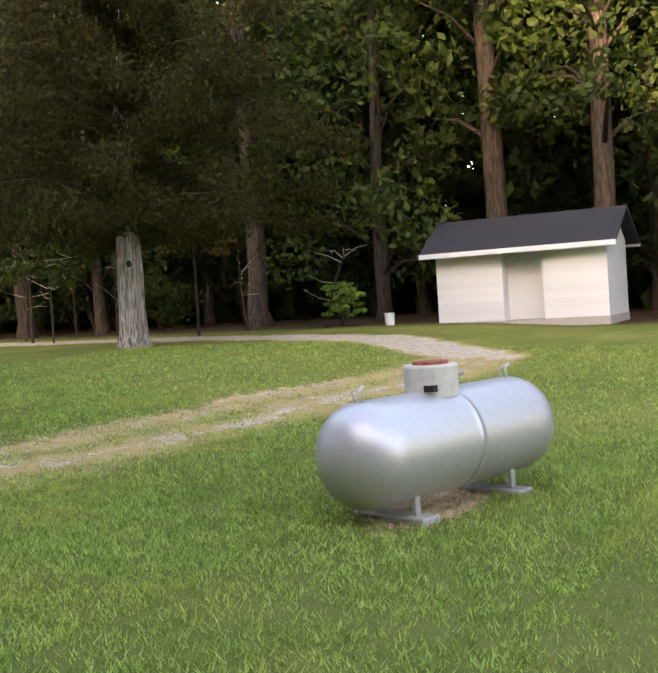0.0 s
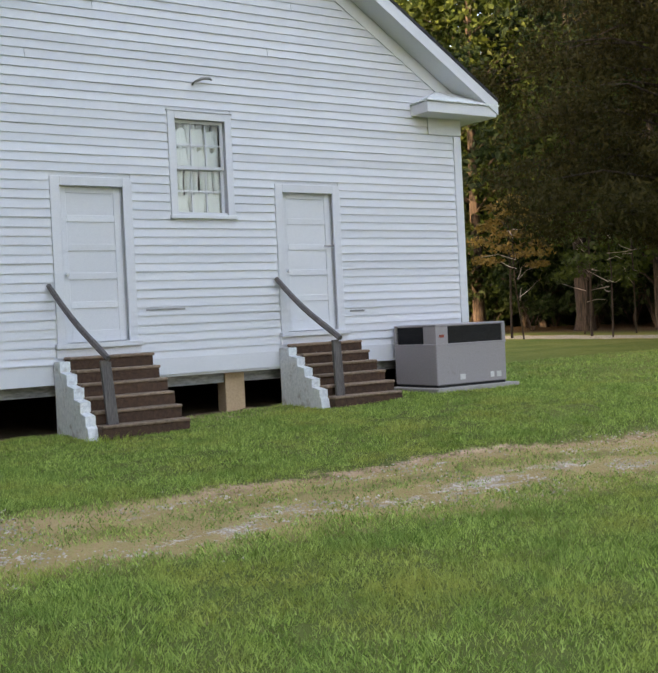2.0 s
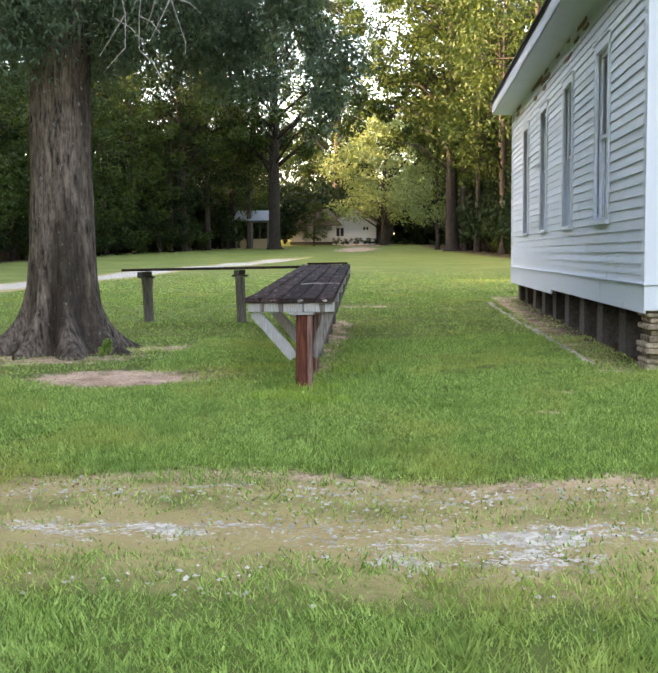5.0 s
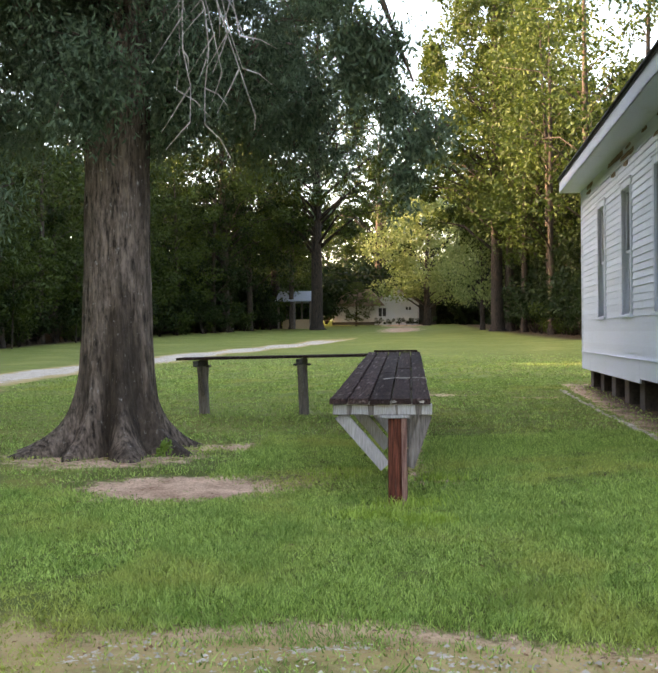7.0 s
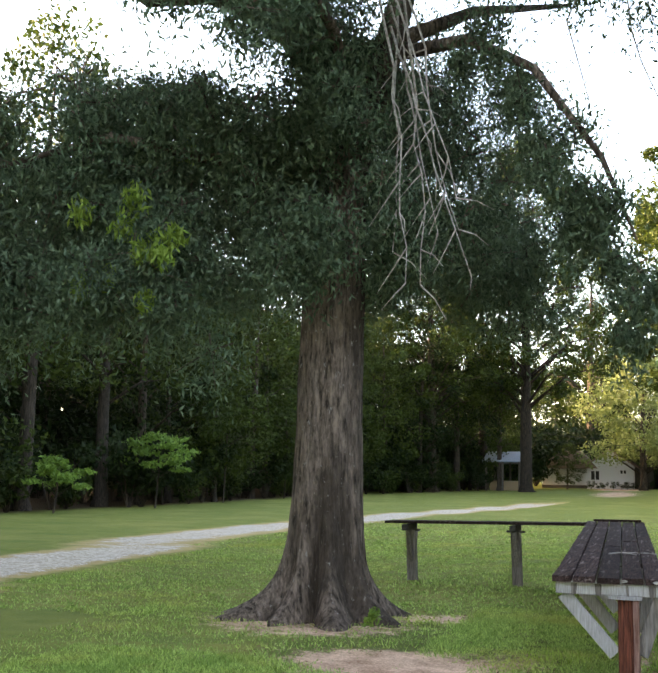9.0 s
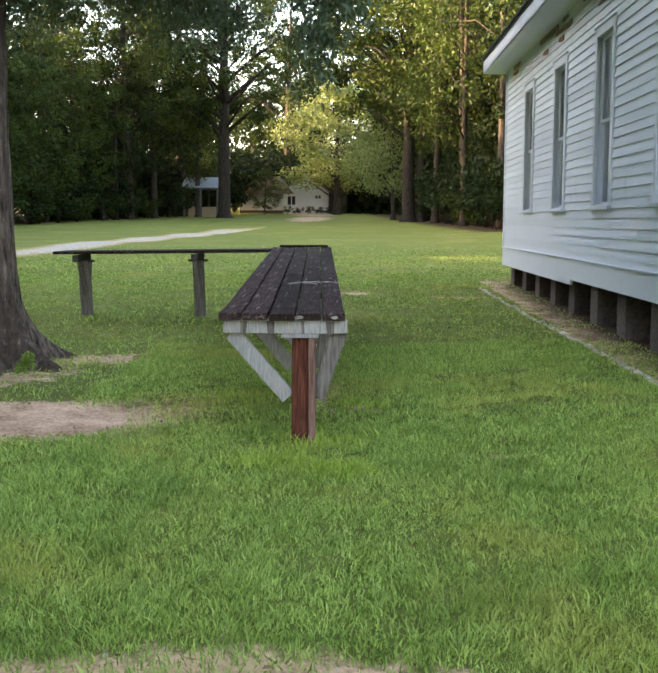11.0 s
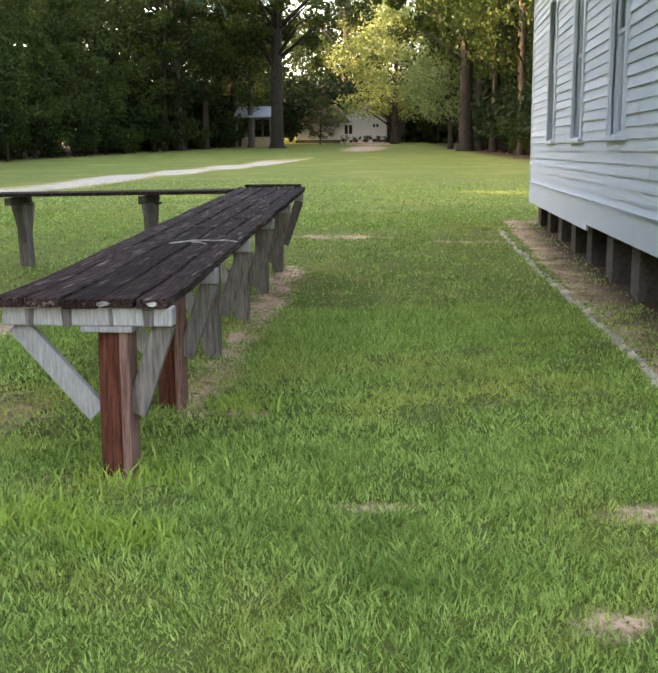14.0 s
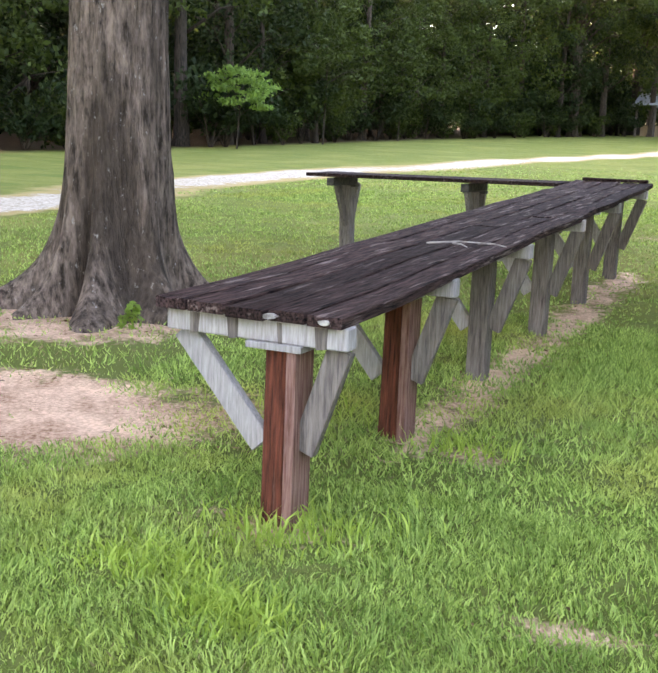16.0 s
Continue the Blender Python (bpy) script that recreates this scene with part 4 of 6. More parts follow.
tagged(slab, "grey concrete pad under the air conditioner", "concrete pad")


# ---- long outdoor tables ----
TILT = 0.0281                                   # the long table climbs with the ground


def table_z(y):
    return 0.775 + TILT * (y + 1.0)


rng = random.Random(21)
table = thing("picnic_table", -3.45, 3.0, gz(-3.45, 3.0), "very long dark weathered plank table on braced posts", "table", "outdoor tables")
to = Vector((-3.45, 3.0, gz(-3.45, 3.0)))
widths = [0.145, 0.165, 0.17, 0.16, 0.15]
xx = -3.86
for w in widths:
    ys = [-1.03 + rng.uniform(-0.012, 0.012), 3.0 + rng.choice((-0.9, 0.0, 0.9)) + rng.uniform(-.05, .05), 7.02 + rng.uniform(-0.03, 0.05)]
    for y0, y1 in zip(ys, ys[1:]):
        bm = bmesh.new()
        n = 8
        rows = []
        for k in range(n + 1):
            y = y0 + 0.003 + (y1 - y0 - 0.006) * k / n
            dz = rng.uniform(-0.005, 0.005) - 0.012 * math.sin(math.pi * ((y + 1) % 1.6) / 1.6)
            cup = rng.uniform(-0.002, 0.004)
            za = table_z(y) + dz
            sk = Vector((-0.036 * (y + 1), 0, 0))
            rows.append([bm.verts.new(Vector(p) - to + sk) for p in ((xx + 0.004, y, za - 0.042), (xx + w - 0.004, y, za - 0.042), (xx + w - 0.004, y, za - 0.004 + cup), (xx + w - 0.012, y, za + cup), (xx + w / 2, y, za - cup), (xx + 0.012, y, za + cup), (xx + 0.004, y, za - 0.004 + cup))])
        for a, b in zip(rows, rows[1:]):
            for s in range(7):
                bm.faces.new((a[s], a[(s + 1) % 7], b[(s + 1) % 7], b[s]))
        bm.faces.new(rows[0][::-1])
        bm.faces.new(rows[-1])
        bmesh.ops.recalc_face_normals(bm, faces=bm.faces[:])
        part("plank", bm, TABLEWOOD, table)
    xx += w + 0.007
for k, y in enumerate((-0.93, 0.33, 1.8, 3.4, 5.0, 6.6)):
    g, zt = gz(-3.42, y), table_z(y) - 0.044
    px_ = -3.345 + rng.uniform(-0.015, 0.015) - 0.036 * (y + 1)
    sk = -0.036 * (y + 1)
    pw = 0.112 if k < 2 else 0.125
    mat = REDWOOD if k < 2 else GREYWOOD
    v = lambda x, yy, z: Vector((x, yy, z)) - to
    post = part("post", bar(v(px_, y, g - 0.1), v(px_ + rng.uniform(-.015, .015), y + 0.01, zt - 0.115), pw, pw * 0.95, up=(0, 1, 0)), mat, table, "red-brown stained post" if k < 2 else "grey weathered post")
    if k < 2:
        # Separate strip added for the weathered right part of the post.
        part("side_board", bar(v(px_ + pw / 2 + 0.022, y - 0.004, g - 0.1), v(px_ + pw / 2 + 0.02, y + 0.004, zt - 0.117), 0.042, 0.15, up=(0, 1, 0)), FADEDRED, table, "faded red and grey weathered right part of the post")
    part("cross_beam", bar(v(-3.83 + sk, y - 0.02, zt - 0.045), v(-3.03 + sk, y - 0.02, zt - 0.045), 0.05 + 0.03, 0.088, up=(0, 0, 1)), PALEWOOD, table)
    part("post_plate", bar(v(px_ - 0.12, y - 0.015, zt - 0.102), v(px_ + 0.12, y - 0.015, zt - 0.102), 0.13, 0.026), PALEWOOD, table)
    for sx, m in ((-1, PALEWOOD), (1, GREYWOOD)):
        part("brace", bar(v(px_ + sx * (pw / 2 + 0.02) + (0.03 if k < 2 and sx > 0 else 0), y, g + 0.3), v(-3.43 + sk + sx * 0.35, y, zt - 0.09), 0.1, 0.045, up=(0, 1, 0)), m, table)
for x, w, h in ((-3.85, 0.07, 0.034), (-3.76, 0.02, 0.016), (-3.38, 0.07, 0.036), (-3.47, 0.016, 0.014), (-3.14, 0.05, 0.036), (-3.62, 0.012, 0.012)):
    edge = [(x + w * (0.5 + rng.uniform(0.34, 0.55) * math.cos(a)) - to.x, 0.752 + 0.7 * h * rng.uniform(0.34, 0.55) * math.sin(a) - to.z) for a in (0.2, 1.0, 1.9, 2.7, 3.5, 4.3, 5.1, 5.8)]
    part("paint_chip", prism(edge, 0.022, "y", -1.0335 - to.y), CHIP, table, "flake of old white paint")
for x, w in ((-3.72, 0.045), (-3.55, 0.05), (-3.33, 0.02), (-3.17, 0.055)):
    lean = rng.uniform(-0.008, 0.008)
    streak = [(x - to.x, 0.724 - to.z), (x + w - to.x, 0.724 - to.z), (x + w * 0.92 + lean - to.x, 0.645 - to.z), (x + w * 0.12 + lean - to.x, 0.638 - to.z)]
    part("dark_stain", prism(streak, 0.008, "y", -0.9932 - to.y), GREYWOOD, table, "dark damp stain running down the beam")
part("edge_batten", bar(v(-4.05, 6.95, table_z(6.95) + 0.018), v(-3.38, 6.98, table_z(6.98) + 0.02), 0.1, 0.03), TABLEWOOD, table)

table2 = thing("picnic_table", -5.4, 6.7, gz(-5.4, 6.7), "dark weathered plank table set square to the long one", "table", "outdoor tables")
to2 = Vector((-5.4, 6.7, gz(-5.4, 6.7)))
for k in range(4):
    y = 6.36 + k * 0.168
    part("plank", bar(Vector((-7.05 + rng.uniform(-.02, .02), y, 0.925)) - to2, Vector((-4.14, y, 0.965)) - to2, 0.162, 0.038), TABLEWOOD, table2)
for x, y in ((-6.72, 6.75), (-5.12, 6.65)):
    g, zt = gz(x, y), 0.92 + (x + 7.05) * 0.0127 - 0.02
    v2 = lambda a, b, c: Vector((a, b, c)) - to2
    part("post", bar(v2(x, y, g - 0.1), v2(x - 0.03, y, zt - 0.1), 0.14, 0.14, up=(0, 1, 0)), GREYWOOD, table2)
    part("cross_beam", bar(v2(x - 0.03, 6.3, zt - 0.05), v2(x - 0.03, 6.95, zt - 0.05), 0.09, 0.085), DARKWOOD, table2)
    part("post_plate", bar(v2(x - 0.16, y, zt - 0.1), v2(x + 0.1, y, zt - 0.1), 0.1, 0.03), DARKWOOD, table2)
    for s in (-1, 1):
        part("brace", bar(v2(x, y + s * 0.06, g + 0.3), v2(x - 0.02, y + s * 0.28, zt - 0.09), 0.05, 0.09), GREYWOOD, table2)
bm = bmesh.new()
for a, b in (((-3.55, 1.1), (-3.25, 1.28)), ((-3.42, 1.17), (-3.3, 1.06)), ((-3.3, 1.25), (-3.12, 1.2))):
    tube(bm, [(a[0], a[1], table_z(a[1]) + 0.006), ((a[0] + b[0]) / 2, (a[1] + b[1]) / 2 + 0.02, table_z(b[1]) + 0.012), (b[0], b[1], table_z(b[1]) + 0.006)], [0.006, 0.005, 0.003], 5)
tagged(part("fallen_twig", bm, DEADTWIG), "small dead twig lying on the long table", "twig")


# ---- propane tank ----
tank = thing("propane_tank", 5.5, -10.01, gz(5.5, -10.01), "silver horizontal propane tank with a cream valve dome", "propane tank", rz=-17.0)
R, LEN, ZC = 0.40, 2.5, 0.515
bm = bmesh.new()
prof = [(-LEN / 2 + 0.33 * (1 - math.cos(math.pi / 2 * k / 10)), max(R * math.sin(math.pi / 2 * k / 10), 0.003)) for k in range(11)]
prof += [(-LEN / 2 + 0.36, R), (-0.05, R), (-0.02, R), (-0.016, R + 0.006), (0.016, R + 0.006), (0.02, R), (0.05, R), (LEN / 2 - 0.36, R)] + [(-u, r) for u, r in prof[::-1]]
rings = [[bm.verts.new((u, r * math.cos(2 * math.pi * s / 48), ZC + r * math.sin(2 * math.pi * s / 48))) for s in range(48)] for u, r in prof]
for a, b in zip(rings, rings[1:]):
    for s in range(48):
        bm.faces.new((a[s], a[(s + 1) % 48], b[(s + 1) % 48], b[s]))
bmesh.ops.recalc_face_normals(bm, faces=bm.faces[:])
part("shell", bm, SILVER, tank, "", True)


def disc_tube(r0, r1, z0, z1, x, y, sides=32):
    bm = bmesh.new()
    tube(bm, [(x, y, z0), (x, y, z0 + (z1 - z0) * 0.93), (x, y, z1)], [r0, r1, r1 * 0.96], sides)
    return bm


part("valve_dome", disc_tube(0.21, 0.215, ZC + R - 0.05, ZC + R + 0.2, -0.1, 0), DOME, tank, "cream-painted round valve dome", False)
part("dome_lid", disc_tube(0.145, 0.14, ZC + R + 0.2, ZC + R + 0.225, -0.1, 0), RUST, tank, "rusty red dome lid")
part("vent", box(-0.3, -0.24, -0.17, -0.08, ZC + R + 0.0, ZC + R + 0.05), BLACK, tank)
for u in (-0.93, 0.93):
    bm = bmesh.new()
    zb = ZC + R * 0.86
    tube(bm, [(u, -0.02, zb), (u - 0.05, -0.02, zb + 0.13), (u + 0.02, -0.02, zb + 0.17)], [0.009, 0.009, 0.008], 8)
    tube(bm, [(u, 0.04, zb), (u - 0.05, 0.04, zb + 0.13), (u + 0.02, -0.02, zb + 0.17)], [0.008, 0.008, 0.008], 8)
    part("lifting_lug", bm, SILVER, tank, "", True)
bm = bmesh.new()
tube(bm, [(0.2, 0, ZC + R - 0.03), (0.2, 0, ZC + R + 0.09)], [0.02, 0.03], 10)
tube(bm, [(0.2, 0, ZC + R + 0.09), (0.27, -0.03, ZC + R + 0.1)], [0.022, 0.022], 8)
part("relief_valve", bm, METAL_GREY, tank)
for u in (-0.62, 0.62):
    for yy in (-0.2, 0.2):
        part("foot", box(u - 0.03, u + 0.03, yy - 0.02, yy + 0.02, 0.03, 0.24, bevel=0.004), SILVER, tank)
for u in (-0.62, 0.62):
    m = tank.matrix_world @ Vector((u, 0, 0))
    b = part("concrete_block", box(-0.11, 0.11, -0.34, 0.34, -0.06, 0.03, bevel=0.012), CONCRETE)
    b.matrix_world = pose(m.x, m.y, gz(m.x, m.y), 0, 0, -17)
    tagged(b, "flat concrete block under the tank feet", "concrete block", "blocks under the tank")

# ---- white shed ----
SH = (27.5, -1.3)
shed = thing("shed", 27.8, -4.47, gz(27.8, -4.47), "white lap-sided shed with a dark shingle roof", "shed")
so = Vector((27.6, -4.22, gz(27.6, -4.22)))
SL, SD, SHH = 2.47, 1.3, 2.2                    # half length along y, half depth along x, wall height


def sbox(x0, x1, y0, y1, z0, z1, bevel=0.0):
    return box(x0, x1, y0, y1, z0, z1, bevel)


dy0, dy1 = -0.68, 0.49
part("front_wall", sbox(-SD + 1.3 - SD, -SD + 1.3 - SD + 0.1, dy1, SL, 0.1, SHH), PAINT, shed)
fx = -SD
for nm, a in (("front_wall", (fx, fx + 0.1, -SL, dy0, 0.1, SHH)), ("end_wall", (fx + 0.1, SD, -SL, -SL + 0.1, 0.1, SHH)), ("end_wall", (fx + 0.1, SD, SL - 0.1, SL, 0.1, SHH)),
              ("back_wall", (SD - 0.1, SD, -SL + 0.1, SL - 0.1, 0.1, SHH)), ("recess_wall", (fx + 0.5, fx + 0.56, dy0, dy1, 0.1, SHH)), ("recess_side", (fx + 0.1, fx + 0.5, dy0 - 0.05, dy0, 0.1, SHH)),
              ("recess_side", (fx + 0.1, fx + 0.5, dy1, dy1 + 0.05, 0.1, SHH)), ("lintel", (fx, fx + 0.1, dy0, dy1, SHH - 0.08, SHH))):
    part(nm, sbox(*a), PAINT, shed)
part("foundation", sbox(fx - 0.02, SD + 0.02, -SL - 0.02, SL + 0.02, -0.25, 0.1), CONCRETE, shed)
part("door", sbox(fx + 0.46, fx + 0.5, dy0 + 0.1, dy1 - 0.1, 0.12, SHH - 0.12, 0.004), PAINT, shed, "plain white shed door")
for k in range(15):
    z = 0.12 + k * 0.138
    for a, b in ((-SL, dy0), (dy1, SL)):
        part("siding_board", prism([(fx - 0.02, z), (fx, z), (fx, z + 0.138), (fx - 0.004, z + 0.138)], b - a, "y", a), PAINT, shed)
zr, hh = SHH, 0.86
for sgn in (-1, 1):
    pts = [(sgn * (SD + 0.42), zr - 0.12), (0, zr + hh), (0, zr + hh + 0.07), (sgn * (SD + 0.42), zr - 0.05)]
    part("roof_slope", prism(pts, 2 * SL + 0.7, "y", -SL - 0.35), SHINGLE, shed, "charcoal shingle roof slope")
    xa, xb = sorted((sgn * (SD + 0.425), sgn * (SD + 0.455)))
    part("fascia", sbox(xa, xb, -SL - 0.35, SL + 0.35, zr - 0.2, zr - 0.06), PAINT, shed)
for y in (-SL, SL - 0.1):
    part("gable", prism([(-SD, zr), (SD, zr), (0, zr + hh - 0.02)], 0.1, "y", y), PAINT, shed)
bucket = thing("bucket", 26.2, -0.55, gz(26.2, -0.55), "white plastic bucket on the grass by the shed", "bucket")
part("pail", disc_tube(0.13, 0.15, 0.0, 0.36, 0, 0, 16), PAINT, bucket)
part("rim", disc_tube(0.162, 0.162, 0.34, 0.37, 0, 0, 16), PAINT, bucket)


# ---- trees ----
def crown_points(rng, clumps, per, shell=0.55, flat=0.75):
    """Leaf places in round clumps: mostly near each clump's skin, thinner inside."""
    out = []
    for (cx, cy, cz, r) in clumps:
        d = rng.normal(size=(per, 3))
        d /= np.linalg.norm(d, axis=1, keepdims=True)
        rad = r * (shell + (1 - shell) * rng.random(per) ** 0.6) * (0.8 + 0.35 * rng.random(per))
        p = d * rad[:, None]
        p[:, 2] *= flat
        out.append(p + np.array([cx, cy, cz]))
    return np.concatenate(out)


def wood_tree(name, seed, height, trunk_r, crown_from, crown_r, n_clumps, per, leaf, leaf_mat, bark, label, lean=0.3, puff=(0.2, 0.36), limb_every=2):
    """A woodland tree: tapered trunk with limbs that carry the clumps."""
    r = random.Random(seed)
    rng = np.random.default_rng(seed)
    t = thing(name, 0, 0, 0, label, "tree", "trees at the edge of the woods")
    lx, ly = r.uniform(-lean, lean), r.uniform(-lean, lean)

    def axis(z):
        f = z / height
        return Vector((lx * f * f * 3, ly * f * f * 3, z))
    bm = bmesh.new()
    zs = [-0.2, 0.15, 0.6, 2, height * 0.3, height * 0.5, height * 0.7, height * 0.93]
    tube(bm, [axis(z) + Vector((r.uniform(-.06, .06), r.uniform(-.06, .06), 0)) for z in zs], [trunk_r * 1.7, trunk_r * 1.35, trunk_r * 1.08, trunk_r, trunk_r * 0.85, trunk_r * 0.66, trunk_r * 0.4, 0.03], 9, 0.12, r)
    clumps = []
    for k in range(n_clumps):
        f = (k + 0.5) / n_clumps
        z = crown_from + (height - crown_from) * f
        span = crown_r * (math.sin(math.pi * min(1, 0.18 + 0.82 * f)) ** 0.6) * r.uniform(0.35, 1.08)
        a = k * 2.4 + r.uniform(-0.6, 0.6)
        c = axis(z) + Vector((math.cos(a) * span, math.sin(a) * span, r.uniform(-0.4, 0.7)))
        cr = crown_r * r.uniform(*puff)
        clumps.append((c.x, c.y, c.z, cr))
        if k % limb_every == 0:
            s = axis(max(1.5, z - span * 0.5))
            m = s.lerp(c, 0.55) + Vector((0, 0, 0.15 * span))
            tube(bm, [s, m, c], [trunk_r * 0.28 * (1.1 - f), trunk_r * 0.17 * (1.1 - f), 0.015], 5)
    part("trunk", bm, bark, t, "", True)
    pts = crown_points(rng, clumps, per)
    mesh_part("crown", leaf_mesh("crown", pts, leaf * (0.6 + 0.8 * rng.random(len(pts))), rng, 0.55, 0.2), leaf_mat, t)
    return t


def shrub(seed, r0, h, per, leaf, mat, label, name="shrub"):
    r = random.Random(seed)
    rng = np.random.default_rng(seed)
    t = thing(name, 0, 0, 0, label, "shrub", "shrubs along the woods")
    bm = bmesh.new()
    clumps = []
    for k in range(8):
        a = r.uniform(0, 6.28)
        s = r0 * r.uniform(0.1, 0.9)
        c = (math.cos(a) * s, math.sin(a) * s, h * r.uniform(0.25, 0.95))
        tube(bm, [(0, 0, -0.1), (c[0] * 0.4, c[1] * 0.4, c[2] * 0.6), c], [0.03, 0.02, 0.006], 5)
        clumps.append((*c, r0 * r.uniform(0.3, 0.5)))
    part("stem", bm, BARK_FAR, t)
    pts = crown_points(rng, clumps, per)
    pts[:, 2] = np.maximum(pts[:, 2], 0.05)
    mesh_part("foliage", leaf_mesh("foliage", pts, leaf * (0.6 + 0.8 * rng.random(len(pts))), rng, 0.5, 0.3), mat, t)
    return t


LBL = "tall leafy tree standing at the edge of the woods"
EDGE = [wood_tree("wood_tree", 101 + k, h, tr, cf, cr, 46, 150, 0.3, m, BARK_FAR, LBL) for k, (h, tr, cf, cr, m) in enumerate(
    ((17, 0.24, 2.2, 4.2, WOODLEAF), (20, 0.3, 4.0, 4.6, WOODLEAF_SHADE), (15, 0.2, 1.6, 3.8, WOODLEAF), (22, 0.34, 6.0, 4.8, WOODLEAF)))]
REAR = [wood_tree("wood_tree", 131 + k, h, tr, cf, cr, 34, 130, 0.42, WOODLEAF_SHADE, BARK_FAR, "tree deeper in the woods with shade in its leaf colour") for k, (h, tr, cf, cr) in enumerate(
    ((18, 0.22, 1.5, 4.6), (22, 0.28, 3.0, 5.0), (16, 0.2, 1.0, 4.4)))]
SHRUBS = [shrub(151, 1.6, 2.6, 120, 0.24, WOODLEAF_SHADE, "dark leafy shrub under the trees"), shrub(152, 1.3, 1.7, 120, 0.2, WOODLEAF, "green leafy shrub under the trees"), shrub(153, 2.0, 3.4, 140, 0.28, WOODLEAF_SHADE, "tall tangled shrub under the trees")]
PALE_TREE = wood_tree("garden_tree", 171, 13.5, 0.35, 3.0, 6.0, 70, 190, 0.34, PALELEAF, BARK_FAR, "round pale yellow-green tree by the house")
tagged(PALE_TREE, group="trees by the house")


def layered_sapling(seed, x, y, z0, z1, reach, mat, leaf, label):
    """A slim understorey tree whose leaves lie in flat tiers."""
    r = random.Random(seed)
    rng = np.random.default_rng(seed)
    t = thing("sapling", x, y, gz(x, y), label, "sapling", "saplings under the trees")
    bm = bmesh.new()
    tube(bm, [(0, 0, -0.1), (0.1, 0.05, z1 * 0.5), (0.05, 0, z1)], [0.05, 0.035, 0.012], 6)
    clumps = []
    for k in range(16):
        a, z = k * 2.4 + r.uniform(-.4, .4), z0 + (z1 - z0) * (k + 0.5) / 16
        d = reach * r.uniform(0.25, 1.0) * (1.15 - 0.6 * k / 16)
        c = (math.cos(a) * d, math.sin(a) * d, z)
        tube(bm, [(0.05, 0, max(0.3, z - 0.35 * d)), (c[0] * 0.6, c[1] * 0.6, z), c], [0.018, 0.012, 0.004], 4)
        clumps.append((*c, reach * r.uniform(0.25, 0.42)))
    part("stem", bm, BARK_FAR, t)
    pts = crown_points(rng, clumps, 110, 0.1, 0.28)
    mesh_part("foliage", leaf_mesh("foliage", pts, leaf * (0.6 + 0.8 * rng.random(len(pts))), rng, 0.5, 0.3), mat, t)
    return t


for k, (x, y, z0, z1, reach, mat, leaf, label) in enumerate((
        (-25.0, 34.0, 1.7, 3.3, 2.0, FERN, 0.22, "bright green sapling with flat tiers of leaves"), (-25.2, 26.0, 1.0, 2.1, 1.3, FERN, 0.2, "low bright green sapling before the dark woods"),
        (-26.0, 44.0, 3.2, 6.0, 2.4, WOODLEAF, 0.24, "green sapling with spreading tiers of leaves"), (-26.5, 55.0, 2.6, 5.4, 2.4, WOODLEAF, 0.24, "green sapling with spreading tiers of leaves"),
        (24.2, 4.9, 2.5, 4.3, 1.5, SUNTINT_LEAF, 0.16, "sapling with brown leaves tinted golden for sunlight beside the cedar"), (23.2, 10.6, 1.8, 4.0, 1.6, WOODLEAF, 0.18, "slim green sapling at the wood edge"),
        (22.2, 13.2, 2.4, 4.6, 1.7, SUNTINT_LEAF, 0.17, "sapling with brown leaves tinted golden for sunlight at the wood edge"), (26.6, 1.2, 0.3, 1.3, 0.8, FERN, 0.14, "low yellow-green sapling by the shed"))):
    layered_sapling(300 + k, x, y, z0, z1, reach, mat, leaf, label)
OPEN = [wood_tree("wood_tree", 181 + k, h, tr, cf, cr, 42, 120, 0.28, WOODLEAF, BARK_FAR, "tall open tree with gaps between its limbs") for k, (h, tr, cf, cr) in enumerate(((22, 0.22, 5.0, 4.6), (25, 0.26, 7.0, 4.8)))]
POOL = {"open": OPEN, "edge": EDGE, "rear": REAR, "shrub": SHRUBS}
used = set()


def plant(kind, x, y, r, scale=1.0, pick=None):
    pool = POOL[kind]
    src = pool[r.randrange(len(pool))] if pick is None else pool[pick]
    m = pose(x, y, gz(x, y) - 0.03, 0, 0, r.uniform(0, 360))
    s = scale * r.uniform(0.85, 1.15)
    if src.name not in used:
        used.add(src.name)
        src.matrix_world = m @ Matrix.Scale(s, 4)
        return src
    ob = copy_thing(src, m)
    ob.scale = (s, s, s)
    return ob


rw = random.Random(77)


def grove(kind, step, row, jitter=0.9, scale=1.0):
    """Plants along a list of line points, at even steps with some disorder."""
    for (ax, ay), (bx, by) in zip(row, row[1:]):
        n = max(1, int(math.hypot(bx - ax, by - ay) / step))
        for k in range(n):
            f = (k + rw.uniform(0.2, 0.8)) / n
            plant(kind, ax + (bx - ax) * f + rw.uniform(-jitter, jitter), ay + (by - ay) * f + rw.uniform(-jitter, jitter), rw, scale)


WEST = [(-27, -60), (-28, -20), (-28.5, 22), (-27.5, 40), (-29, 56), (-26, 75), (-20.5, 95)]
EAST = [(30, -45), (30.5, -14), (31, 0), (28.5, 8), (27.5, 22), (22, 36), (12, 44), (6.5, 52), (4.5, 66), (3.5, 84)]


